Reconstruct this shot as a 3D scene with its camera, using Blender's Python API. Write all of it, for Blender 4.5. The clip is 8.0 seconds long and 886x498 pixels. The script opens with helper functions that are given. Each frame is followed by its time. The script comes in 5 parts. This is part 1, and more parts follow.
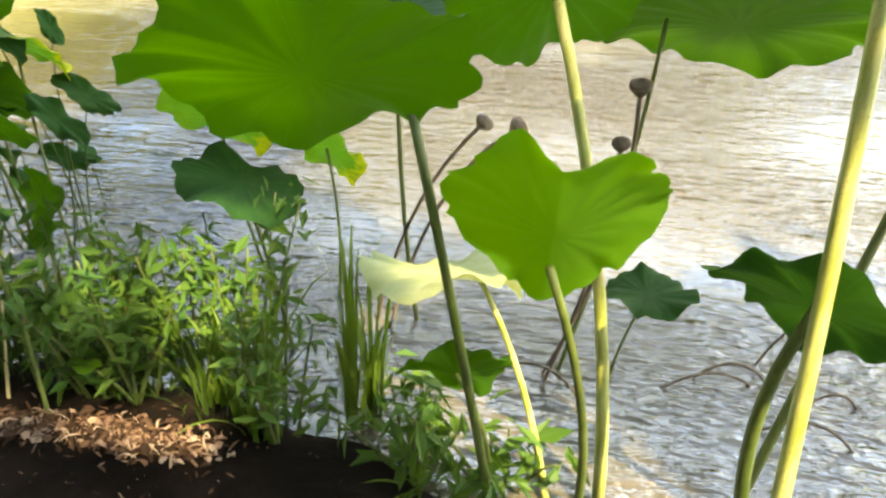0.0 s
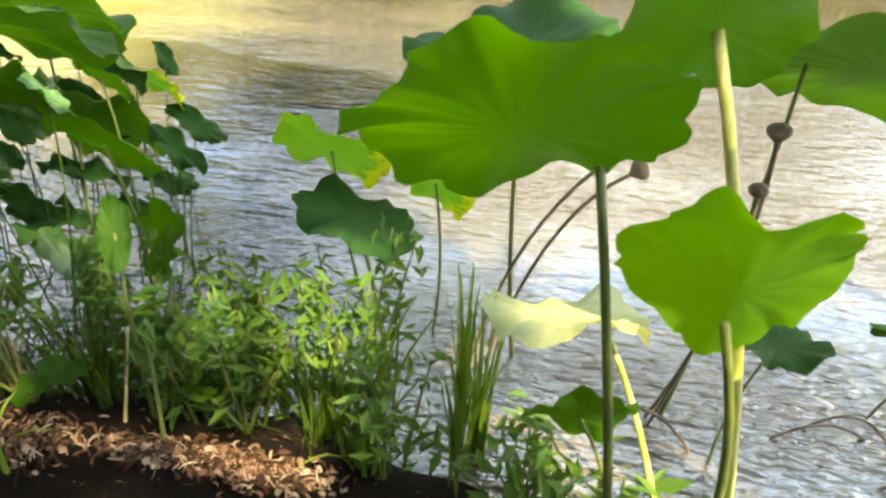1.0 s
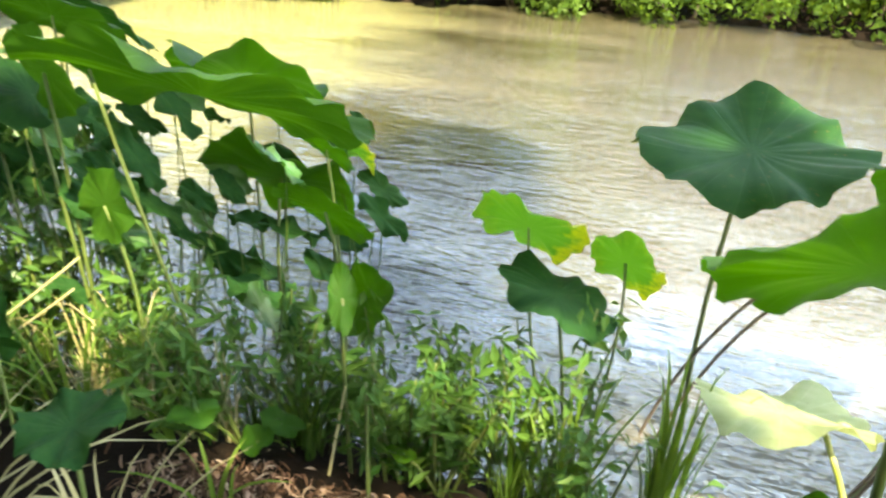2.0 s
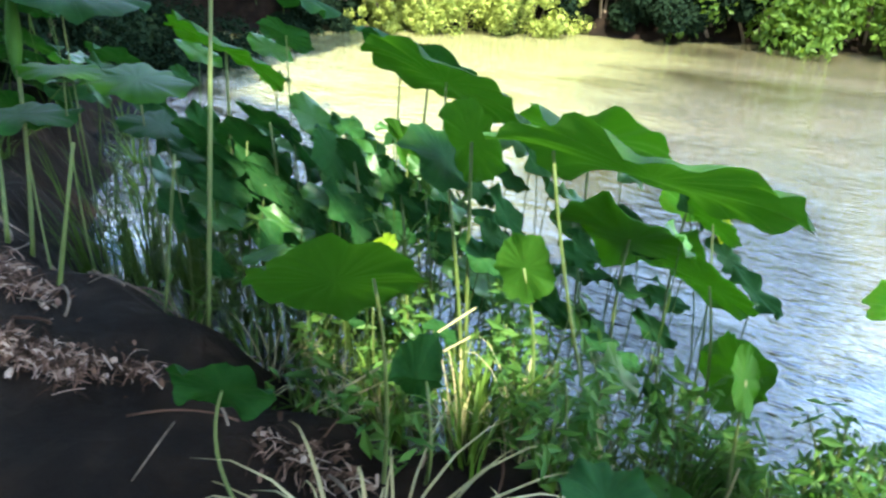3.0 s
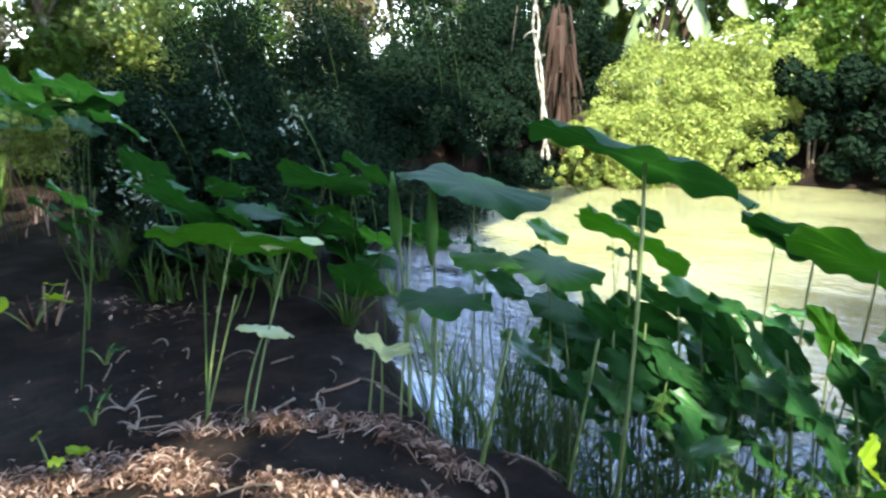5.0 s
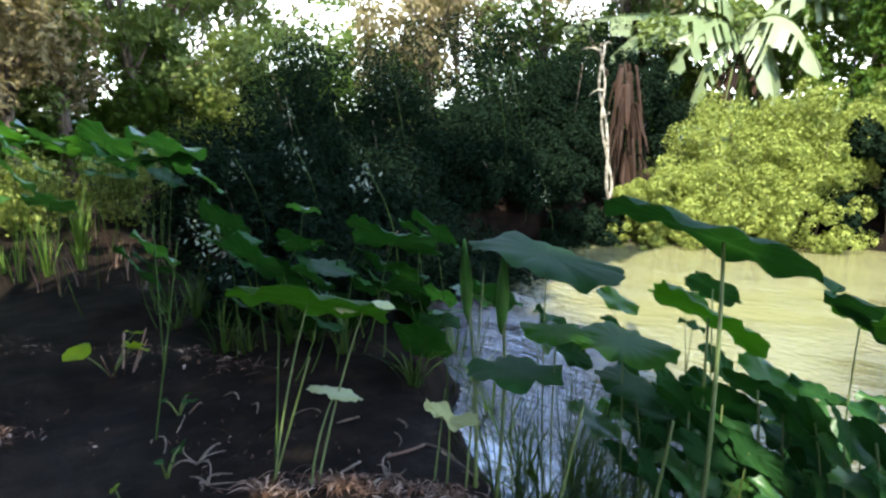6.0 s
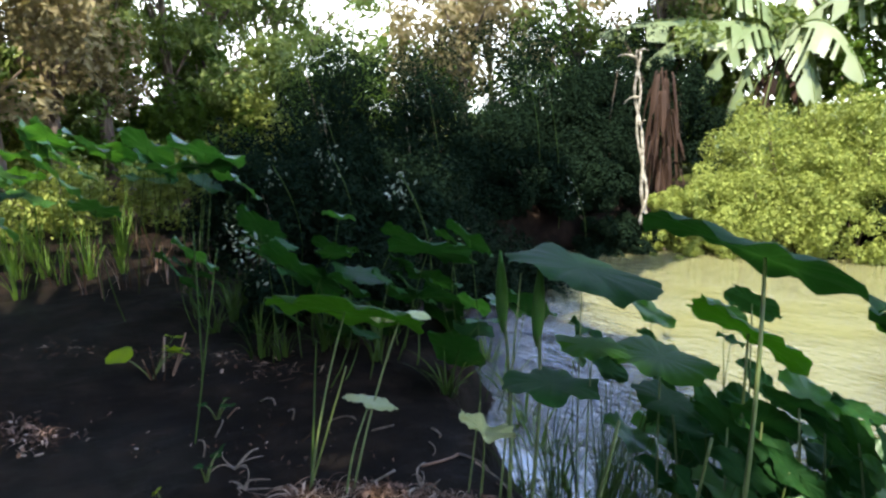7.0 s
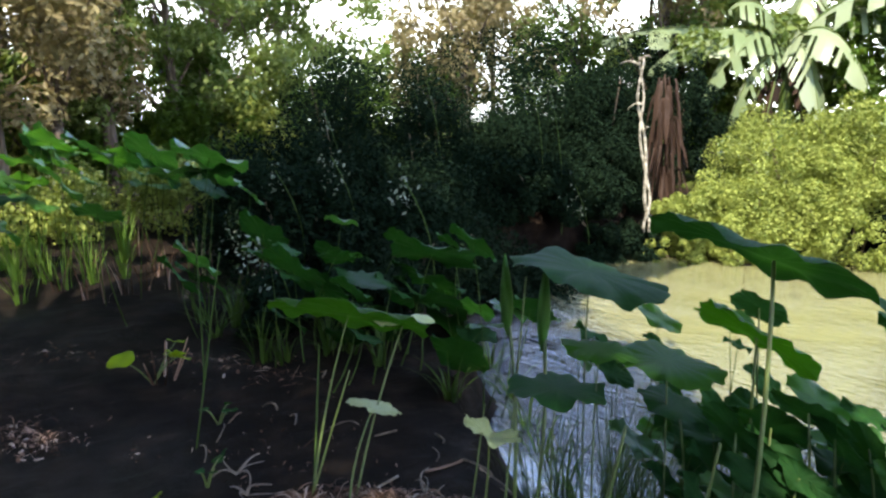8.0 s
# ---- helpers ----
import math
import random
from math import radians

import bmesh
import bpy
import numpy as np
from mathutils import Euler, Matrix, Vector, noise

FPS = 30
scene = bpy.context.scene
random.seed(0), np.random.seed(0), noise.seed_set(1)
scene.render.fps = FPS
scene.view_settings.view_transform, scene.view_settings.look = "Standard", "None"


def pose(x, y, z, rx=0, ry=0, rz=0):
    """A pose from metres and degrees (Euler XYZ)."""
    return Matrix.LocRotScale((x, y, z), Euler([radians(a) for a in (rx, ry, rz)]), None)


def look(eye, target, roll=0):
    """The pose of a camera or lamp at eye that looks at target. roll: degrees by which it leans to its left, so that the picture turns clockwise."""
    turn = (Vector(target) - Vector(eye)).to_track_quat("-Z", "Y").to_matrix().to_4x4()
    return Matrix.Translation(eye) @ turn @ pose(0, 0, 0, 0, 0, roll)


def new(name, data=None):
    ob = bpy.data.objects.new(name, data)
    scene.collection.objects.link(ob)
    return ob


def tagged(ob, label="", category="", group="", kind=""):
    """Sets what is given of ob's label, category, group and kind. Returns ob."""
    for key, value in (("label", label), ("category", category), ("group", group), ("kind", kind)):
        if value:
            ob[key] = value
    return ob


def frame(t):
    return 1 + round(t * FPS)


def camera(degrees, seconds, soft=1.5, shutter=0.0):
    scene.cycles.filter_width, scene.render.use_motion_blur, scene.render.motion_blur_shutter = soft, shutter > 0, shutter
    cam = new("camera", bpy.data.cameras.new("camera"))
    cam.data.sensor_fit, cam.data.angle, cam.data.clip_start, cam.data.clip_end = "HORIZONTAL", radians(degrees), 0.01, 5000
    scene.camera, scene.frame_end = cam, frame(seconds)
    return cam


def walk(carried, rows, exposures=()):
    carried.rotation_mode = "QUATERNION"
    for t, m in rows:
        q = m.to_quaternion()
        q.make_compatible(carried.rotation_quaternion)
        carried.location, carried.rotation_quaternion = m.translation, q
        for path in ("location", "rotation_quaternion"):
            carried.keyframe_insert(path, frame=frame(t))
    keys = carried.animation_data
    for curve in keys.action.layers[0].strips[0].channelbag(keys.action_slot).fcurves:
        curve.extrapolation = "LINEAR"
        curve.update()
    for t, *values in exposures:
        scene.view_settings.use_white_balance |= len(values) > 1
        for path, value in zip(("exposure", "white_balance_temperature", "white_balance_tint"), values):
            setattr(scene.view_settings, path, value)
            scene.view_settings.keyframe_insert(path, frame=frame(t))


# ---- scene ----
cam = camera(66.0, 8.0, soft=2.5, shutter=0.2)

PATH = [
    (0, (1.372, 1.149, 0.797), (1.255, 2.805, -0.318), 3.7),
    (0.5, (1.314, 1.153, 0.799), (1.129, 2.829, -0.276), 2.7),
    (1, (1.230, 1.151, 0.808), (0.989, 2.828, -0.255), 3.2),
    (1.2, (1.158, 1.133, 0.797), (0.913, 2.846, -0.206), 4.5),
    (2.3, (0.846, 1.035, 0.958), (0.304, 2.698, -0.012), 3.7),
    (2.5, (0.728, 0.987, 0.999), (0.122, 2.621, 0.018), 3.9),
    (2.8, (0.596, 0.919, 0.987), (-0.191, 2.510, 0.065), 1.0),
    (3, (0.541, 0.892, 0.971), (-0.352, 2.424, 0.046), 1.1),
    (3.5, (0.341, 0.769, 0.969), (-0.628, 2.256, 0.049), -1.7),
    (4, (0.123, 0.613, 1.021), (-0.776, 2.152, 0.113), -1.2),
    (4.3, (0.069, 0.578, 1.054), (-0.873, 2.120, 0.197), -1.9),
    (4.5, (-0.023, 0.518, 1.078), (-1.021, 2.078, 0.325), -1.8),
    (4.7, (-0.051, 0.513, 1.096), (-1.189, 2.023, 0.443), -1.3),
    (5, (-0.072, 0.464, 1.104), (-1.346, 1.907, 0.560), -2.5),
    (5.2, (-0.069, 0.436, 1.114), (-1.397, 1.839, 0.597), -1.3),
    (6.3, (-0.109, 0.428, 1.188), (-1.546, 1.763, 0.799), -2.0),
    (6.7, (-0.097, 0.418, 1.197), (-1.564, 1.713, 0.784), -1.9),
    (7, (-0.107, 0.415, 1.195), (-1.582, 1.708, 0.806), -1.7),
    (7.5, (-0.114, 0.411, 1.189), (-1.610, 1.688, 0.825), -1.1),
    (8, (-0.123, 0.418, 1.177), (-1.605, 1.711, 0.811), -1.6),
]
walk(cam, [(t, look(eye, target, roll)) for t, eye, target, roll in PATH],
     exposures=((0.0, 1.98, 11500, 0), (1.2, 2.08, 11500, 0), (2.5, 2.36, 7700, -7), (3.5, 2.28, 6350, -5), (4.5, 2.29, 6200, -1), (5.2, 1.99, 6450, 0), (6.5, 1.34, 6600, 4), (8.0, 1.29, 6850, 5)))

# ---- light ----
SUN_EL, SUN_HEADING = 57.0, -146.0        # degrees up, degrees left of +y
to_sun = Vector((-math.sin(radians(SUN_HEADING)) * math.cos(radians(SUN_EL)),
                 math.cos(radians(SUN_HEADING)) * math.cos(radians(SUN_EL)), math.sin(radians(SUN_EL))))
world = bpy.data.worlds.new("sky")
scene.world = world
world.use_nodes = True
wn = world.node_tree
sky = wn.nodes.new("ShaderNodeTexSky")
sky.sky_type = 'NISHITA'
sky.sun_disc = False
sky.sun_elevation = radians(SUN_EL)
sky.sun_rotation = math.atan2(to_sun.x, to_sun.y)
sky.dust_density = 1.0
# thin bright haze and broken cloud over the blue
wco = wn.nodes.new("ShaderNodeTexCoord")
cloud = wn.nodes.new("ShaderNodeTexNoise")
cloud.inputs["Scale"].default_value, cloud.inputs["Detail"].default_value = 4.5, 6.0
wn.links.new(wco.outputs["Generated"], cloud.inputs["Vector"])
cr = wn.nodes.new("ShaderNodeValToRGB")
cr.color_ramp.elements[0].position, cr.color_ramp.elements[0].color = 0.47, (17.0, 30.0, 66.0, 1)
cr.color_ramp.elements[1].position, cr.color_ramp.elements[1].color = 0.60, (46.0, 50.0, 60.0, 1)
wn.links.new(cloud.outputs[0], cr.inputs[0])
wsep = wn.nodes.new("ShaderNodeSeparateXYZ")
wn.links.new(wco.outputs["Generated"], wsep.inputs[0])
hz = wn.nodes.new("ShaderNodeValToRGB")      # the haze thins out towards the zenith
hz.color_ramp.elements[0].position, hz.color_ramp.elements[0].color = 0.45, (0.9, 0.9, 0.9, 1)
hz.color_ramp.elements[1].position, hz.color_ramp.elements[1].color = 0.80, (0.05, 0.05, 0.05, 1)
wn.links.new(wsep.outputs[2], hz.inputs[0])
wm = wn.nodes.new("ShaderNodeMix")
wm.data_type = 'RGBA'
low = wn.nodes.new("ShaderNodeValToRGB")     # white near the horizon
low.color_ramp.elements[0].position, low.color_ramp.elements[0].color = 0.24, (1, 1, 1, 1)
low.color_ramp.elements[1].position, low.color_ramp.elements[1].color = 0.34, (0, 0, 0, 1)
wn.links.new(wsep.outputs[2], low.inputs[0])
wl = wn.nodes.new("ShaderNodeMix")
wl.data_type = 'RGBA'
wn.links.new(low.outputs[0], wl.inputs[0])
wn.links.new(cr.outputs[0], wl.inputs[6])
wl.inputs[7].default_value = (46.0, 48.0, 50.0, 1)
wn.links.new(wl.outputs[2], wm.inputs[7])
wn.links.new(hz.outputs[0], wm.inputs[0])
wn.links.new(sky.outputs[0], wm.inputs[6])
wn.links.new(wm.outputs[2], wn.nodes["Background"].inputs[0])
wn.nodes["Background"].inputs[1].default_value = 0.055
sun = new("sun", bpy.data.lights.new("sun", 'SUN'))
sun.data.energy, sun.data.angle, sun.data.color = 5.0, radians(0.6), (1.0, 0.94, 0.82)
sun.matrix_world = look((0, 0, 30), Vector((0, 0, 30)) - to_sun)


# ---- materials ----
def mat(name, build):
    m = bpy.data.materials.new(name)
    m.use_nodes = True
    nt = m.node_tree
    nt.nodes.clear()
    out = nt.nodes.new("ShaderNodeOutputMaterial")
    nt.links.new(build(nt), out.inputs[0])
    return m


def node(nt, kind, *links, **values):
    """A node; links: (socket, output) pairs; values: defaults by socket name with _ for a space."""
    n = nt.nodes.new("ShaderNode" + kind)
    for k, v in values.items():
        n.inputs[k.replace("_", " ")].default_value = v
    for k, o in links:
        nt.links.new(o, n.inputs[k])
    return n


def ramp(nt, fac, *stops):
    r = nt.nodes.new("ShaderNodeValToRGB")
    nt.links.new(fac, r.inputs[0])
    while len(r.color_ramp.elements) < len(stops):
        r.color_ramp.elements.new(0.5)
    for e, (p, c) in zip(r.color_ramp.elements, stops):
        e.position, e.color = p, (*c, 1)
    return r.outputs[0]


def math_node(nt, op, a, b=0.0):
    n = nt.nodes.new("ShaderNodeMath")
    n.operation = op
    for i, v in ((0, a), (1, b)):
        if isinstance(v, (int, float)):
            n.inputs[i].default_value = v
        else:
            nt.links.new(v, n.inputs[i])
    return n.outputs[0]


def mixc(nt, fac, a, b):
    n = nt.nodes.new("ShaderNodeMix")
    n.data_type = 'RGBA'
    for i, v in ((0, fac), (6, a), (7, b)):
        if isinstance(v, (int, float)):
            n.inputs[i].default_value = v
        elif isinstance(v, tuple):
            n.inputs[i].default_value = (*v, 1)
        else:
            nt.links.new(v, n.inputs[i])
    return n.outputs[2]


def leaf_surface(nt, colour, glow, through_part, rough, height=None, strength=0.3, gloss=0.18):
    """A thin leaf: a matt and waxy face and light coming through it."""
    face = node(nt, "BsdfPrincipled", ("Base Color", colour), Roughness=rough)
    face.inputs["Specular IOR Level"].default_value = gloss
    back = node(nt, "BsdfTranslucent", ("Color", glow))
    if height is not None:
        bump = node(nt, "Bump", ("Height", height), Strength=strength, Distance=0.004)
        nt.links.new(bump.outputs[0], face.inputs["Normal"])
    mix = node(nt, "MixShader", (1, face.outputs[0]), (2, back.outputs[0]), Fac=through_part)
    return mix.outputs[0]


def lotus_mat(name, dark, light, glow, rough, through_part, tip=None, gloss=0.18):
    def build(nt):
        uv = nt.nodes.new("ShaderNodeUVMap").outputs[0]
        sep = node(nt, "SeparateXYZ", (0, uv))
        r = node(nt, "VectorMath", (0, uv))
        r.operation = 'LENGTH'
        r = r.outputs["Value"]
        ang = math_node(nt, 'ARCTAN2', sep.outputs[1], sep.outputs[0])
        # some twenty ribs that run from the stalk to the rim
        rib = math_node(nt, 'ABSOLUTE', math_node(nt, 'SINE', math_node(nt, 'MULTIPLY', ang, 10.0)))
        rib = math_node(nt, 'SUBTRACT', 1.0, math_node(nt, 'MULTIPLY', rib, math_node(nt, 'ADD', math_node(nt, 'MULTIPLY', r, 14.0), 2.0)))
        rib = math_node(nt, 'MAXIMUM', rib, 0.0)
        big = node(nt, "TexNoise", Scale=9.0, Detail=4.0)
        fine = node(nt, "TexNoise", Scale=90.0, Detail=5.0)
        info = nt.nodes.new("ShaderNodeObjectInfo").outputs["Random"]
        base = ramp(nt, big.outputs[0], (0.3, dark), (0.7, light))
        base = mixc(nt, math_node(nt, 'MULTIPLY', fine.outputs[0], 0.35), base, dark)
        base = mixc(nt, math_node(nt, 'MULTIPLY', rib, 0.35), base, tuple(min(1, c * 1.7 + 0.02) for c in light))
        spots = math_node(nt, 'GREATER_THAN', node(nt, "TexNoise", Scale=38.0, Detail=2.0).outputs[0], 0.70)
        base = mixc(nt, math_node(nt, 'MULTIPLY', spots, 0.5), base, (0.12, 0.08, 0.02))
        lum = node(nt, "HueSaturation", ("Color", base), ("Value", math_node(nt, 'ADD', math_node(nt, 'MULTIPLY', info, 0.5), 0.75)))
        base = lum.outputs[0]
        g = mixc(nt, math_node(nt, 'MULTIPLY', rib, 0.4), glow, dark)
        g = mixc(nt, math_node(nt, 'MULTIPLY', big.outputs[0], 0.6), g, tuple(c * 0.6 for c in glow))
        if tip:
            edge = ramp(nt, math_node(nt, 'ADD', r, math_node(nt, 'MULTIPLY', math_node(nt, 'SUBTRACT', big.outputs[0], 0.5), 1.1)), (0.66, (0, 0, 0)), (0.95, (1, 1, 1)))
            edge = math_node(nt, 'MULTIPLY', edge, ramp(nt, sep.outputs[0], (0.35, (0.1, 0.1, 0.1)), (0.75, (1, 1, 1))))
            base, g = mixc(nt, edge, base, tip), mixc(nt, edge, g, tip)
        h = math_node(nt, 'ADD', math_node(nt, 'MULTIPLY', rib, -1.0), math_node(nt, 'MULTIPLY', fine.outputs[0], 0.25))
        return leaf_surface(nt, base, g, through_part, rough, h, gloss=gloss)
    return mat(name, build)


LOTUS = {
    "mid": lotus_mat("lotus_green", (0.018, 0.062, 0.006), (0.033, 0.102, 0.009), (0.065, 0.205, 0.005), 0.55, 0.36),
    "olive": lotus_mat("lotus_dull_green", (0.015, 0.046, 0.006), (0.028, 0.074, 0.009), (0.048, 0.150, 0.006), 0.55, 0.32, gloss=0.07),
    # shaded copy of the green leaf, its shade put into the colour
    "deep": lotus_mat("lotus_shaded_green", (0.010, 0.040, 0.011), (0.021, 0.068, 0.016), (0.028, 0.105, 0.009), 0.6, 0.24, gloss=0.06),
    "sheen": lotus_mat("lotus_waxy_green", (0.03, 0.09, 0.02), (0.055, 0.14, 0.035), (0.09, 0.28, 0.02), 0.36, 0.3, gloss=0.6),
    # backlit copy, the light through the leaf put into a brighter green
    "lit": lotus_mat("lotus_backlit_green", (0.036, 0.112, 0.010), (0.070, 0.175, 0.014), (0.14, 0.33, 0.010), 0.5, 0.46),
    # sunlit copy, the glare on the upper face put into a pale colour
    "pale": lotus_mat("lotus_sunlit_pale", (0.34, 0.40, 0.18), (0.52, 0.55, 0.30), (0.5, 0.55, 0.2), 0.45, 0.3),
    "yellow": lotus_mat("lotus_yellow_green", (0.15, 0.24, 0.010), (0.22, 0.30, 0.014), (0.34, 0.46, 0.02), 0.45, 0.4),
    "tip": lotus_mat("lotus_yellow_rim", (0.035, 0.11, 0.015), (0.06, 0.17, 0.02), (0.14, 0.38, 0.02), 0.48, 0.38, (0.40, 0.42, 0.02)),
}


def stalk_build(nt):
    big = node(nt, "TexNoise", Scale=14.0, Detail=3.0)
    fine = node(nt, "TexNoise", Scale=160.0, Detail=3.0)
    info = nt.nodes.new("ShaderNodeObjectInfo").outputs["Random"]
    a = ramp(nt, big.outputs[0], (0.35, (0.042, 0.085, 0.014)), (0.65, (0.11, 0.145, 0.034)))
    c = mixc(nt, math_node(nt, 'MULTIPLY', info, 0.8), a, (0.10, 0.13, 0.035))
    c = mixc(nt, math_node(nt, 'GREATER_THAN', fine.outputs[0], 0.63), c, (0.10, 0.08, 0.03))
    b = node(nt, "BsdfPrincipled", ("Base Color", c), Roughness=0.5)
    b.inputs["Subsurface Weight"].default_value = 0.0
    bump = node(nt, "Bump", ("Height", fine.outputs[0]), Strength=0.4, Distance=0.002)
    nt.links.new(bump.outputs[0], b.inputs["Normal"])
    return b.outputs[0]


STALK = mat("stalk_green", stalk_build)


# sunlit copy of the stalk, with the sun on it put into the colour
def sunlit_stalk_build(nt):
    big = node(nt, "TexNoise", Scale=9.0, Detail=4.0)
    fine = node(nt, "TexNoise", Scale=140.0, Detail=3.0)
    c = ramp(nt, big.outputs[0], (0.35, (0.26, 0.30, 0.06)), (0.65, (0.52, 0.50, 0.20)))
    c = mixc(nt, math_node(nt, 'GREATER_THAN', fine.outputs[0], 0.64), c, (0.16, 0.17, 0.05))
    b = node(nt, "BsdfPrincipled", ("Base Color", c), Roughness=0.45)
    bump = node(nt, "Bump", ("Height", fine.outputs[0]), Strength=0.4, Distance=0.002)
    nt.links.new(bump.outputs[0], b.inputs["Normal"])
    return b.outputs[0]


SUNSTALK = mat("stalk_sunlit", sunlit_stalk_build)


def foliage_mat(name, dark, light, glow, through_part=0.35, rough=0.5, gloss=0.18):
    def build(nt):
        isl = nt.nodes.new("ShaderNodeNewGeometry").outputs["Random Per Island"]
        big = node(nt, "TexNoise", Scale=1.3, Detail=2.0)
        fac = math_node(nt, 'ADD', math_node(nt, 'MULTIPLY', isl, 0.6), math_node(nt, 'MULTIPLY', big.outputs[0], 0.5))
        c = ramp(nt, fac, (0.2, dark), (0.8, light))
        g = mixc(nt, isl, glow, tuple(v * 0.5 for v in glow))
        return leaf_surface(nt, c, g, through_part, rough, gloss=gloss)
    return mat(name, build)


HEDGE = foliage_mat("hedge_leaf", (0.03, 0.07, 0.012), (0.10, 0.17, 0.03), (0.22, 0.34, 0.03), 0.4)
BRIGHT = foliage_mat("creeper_leaf", (0.028, 0.055, 0.010), (0.42, 0.47, 0.12), (0.40, 0.46, 0.07), 0.32)
# near-black leaf colour that carries the thicket's shade
SHADELEAF = foliage_mat("thicket_leaf_shade", (0.006, 0.012, 0.0075), (0.010, 0.019, 0.010), (0.010, 0.024, 0.008), 0.08, 0.9, 0.02)
TREELEAF = foliage_mat("tree_leaf", (0.035, 0.065, 0.016), (0.19, 0.24, 0.07), (0.24, 0.31, 0.05), 0.35)
BROWNLEAF = foliage_mat("dry_tree_leaf", (0.11, 0.08, 0.04), (0.32, 0.27, 0.14), (0.28, 0.24, 0.08), 0.3)
GRASS = foliage_mat("grass_blade", (0.05, 0.11, 0.015), (0.14, 0.22, 0.04), (0.20, 0.32, 0.03), 0.35)
REED = foliage_mat("reed_blade", (0.018, 0.045, 0.010), (0.06, 0.10, 0.02), (0.08, 0.14, 0.015), 0.3)
WEED = foliage_mat("weed_leaf", (0.03, 0.09, 0.02), (0.09, 0.17, 0.035), (0.14, 0.28, 0.03), 0.35)
STRAW = foliage_mat("dry_straw", (0.26, 0.22, 0.10), (0.50, 0.45, 0.26), (0.4, 0.34, 0.15), 0.2, 0.6)


def litter_build(nt):
    isl = nt.nodes.new("ShaderNodeNewGeometry").outputs["Random Per Island"]
    info = nt.nodes.new("ShaderNodeObjectInfo").outputs["Random"]
    fine = node(nt, "TexNoise", Scale=120.0, Detail=4.0)
    pick = math_node(nt, 'FRACT', math_node(nt, 'ADD', isl, info))
    c = ramp(nt, pick, (0.20, (0.03, 0.017, 0.012)), (0.55, (0.12, 0.066, 0.046)), (0.82, (0.29, 0.185, 0.140)), (1.0, (0.52, 0.40, 0.33)))
    c = mixc(nt, math_node(nt, 'MULTIPLY', fine.outputs[0], 0.3), c, (0.04, 0.025, 0.018))
    return leaf_surface(nt, c, mixc(nt, 0.5, c, (0.2, 0.13, 0.08)), 0.12, 0.7, fine.outputs[0], gloss=0.08)


LITTER = mat("dead_leaf", litter_build)
DEADLEAF = foliage_mat("dead_banana_leaf", (0.007, 0.0045, 0.004), (0.078, 0.044, 0.032), (0.05, 0.026, 0.015), 0.15, 0.7)
BANANA = foliage_mat("banana_leaf", (0.12, 0.17, 0.07), (0.36, 0.40, 0.26), (0.3, 0.38, 0.12), 0.25, 0.3, 0.5)


def bark_build(nt):
    co = nt.nodes.new("ShaderNodeTexCoord").outputs["Object"]
    mp = node(nt, "Mapping", (0, co))
    mp.inputs["Scale"].default_value = (9, 9, 2)
    n1 = node(nt, "TexNoise", ("Vector", mp.outputs[0]), Scale=3.0, Detail=6.0)
    c = ramp(nt, n1.outputs[0], (0.3, (0.05, 0.035, 0.025)), (0.7, (0.20, 0.15, 0.11)))
    b = node(nt, "BsdfPrincipled", ("Base Color", c), Roughness=0.85)
    bump = node(nt, "Bump", ("Height", n1.outputs[0]), Strength=0.8, Distance=0.02)
    nt.links.new(bump.outputs[0], b.inputs["Normal"])
    return b.outputs[0]


BARK = mat("bark", bark_build)


def drift_build(nt):
    co = nt.nodes.new("ShaderNodeTexCoord").outputs["Object"]
    n1 = node(nt, "TexNoise", ("Vector", co), Scale=45.0, Detail=6.0)
    c = ramp(nt, n1.outputs[0], (0.3, (0.07, 0.05, 0.04)), (0.7, (0.26, 0.21, 0.17)))
    b = node(nt, "BsdfPrincipled", ("Base Color", c), Roughness=0.8)
    bump = node(nt, "Bump", ("Height", n1.outputs[0]), Strength=0.7, Distance=0.004)
    nt.links.new(bump.outputs[0], b.inputs["Normal"])
    return b.outputs[0]


DRIFT = mat("driftwood", drift_build)


def dry_wood_build(nt):
    co = nt.nodes.new("ShaderNodeTexCoord").outputs["Object"]
    n1 = node(nt, "TexNoise", ("Vector", co), Scale=26.0, Detail=6.0)
    c = ramp(nt, n1.outputs[0], (0.35, (0.14, 0.12, 0.09)), (0.65, (0.48, 0.43, 0.36)))
    b = node(nt, "BsdfPrincipled", ("Base Color", c), Roughness=0.8)
    bump = node(nt, "Bump", ("Height", n1.outputs[0]), Strength=0.8, Distance=0.006)
    nt.links.new(bump.outputs[0], b.inputs["Normal"])
    return b.outputs[0]


DRY_WOOD = mat("bleached_wood", dry_wood_build)


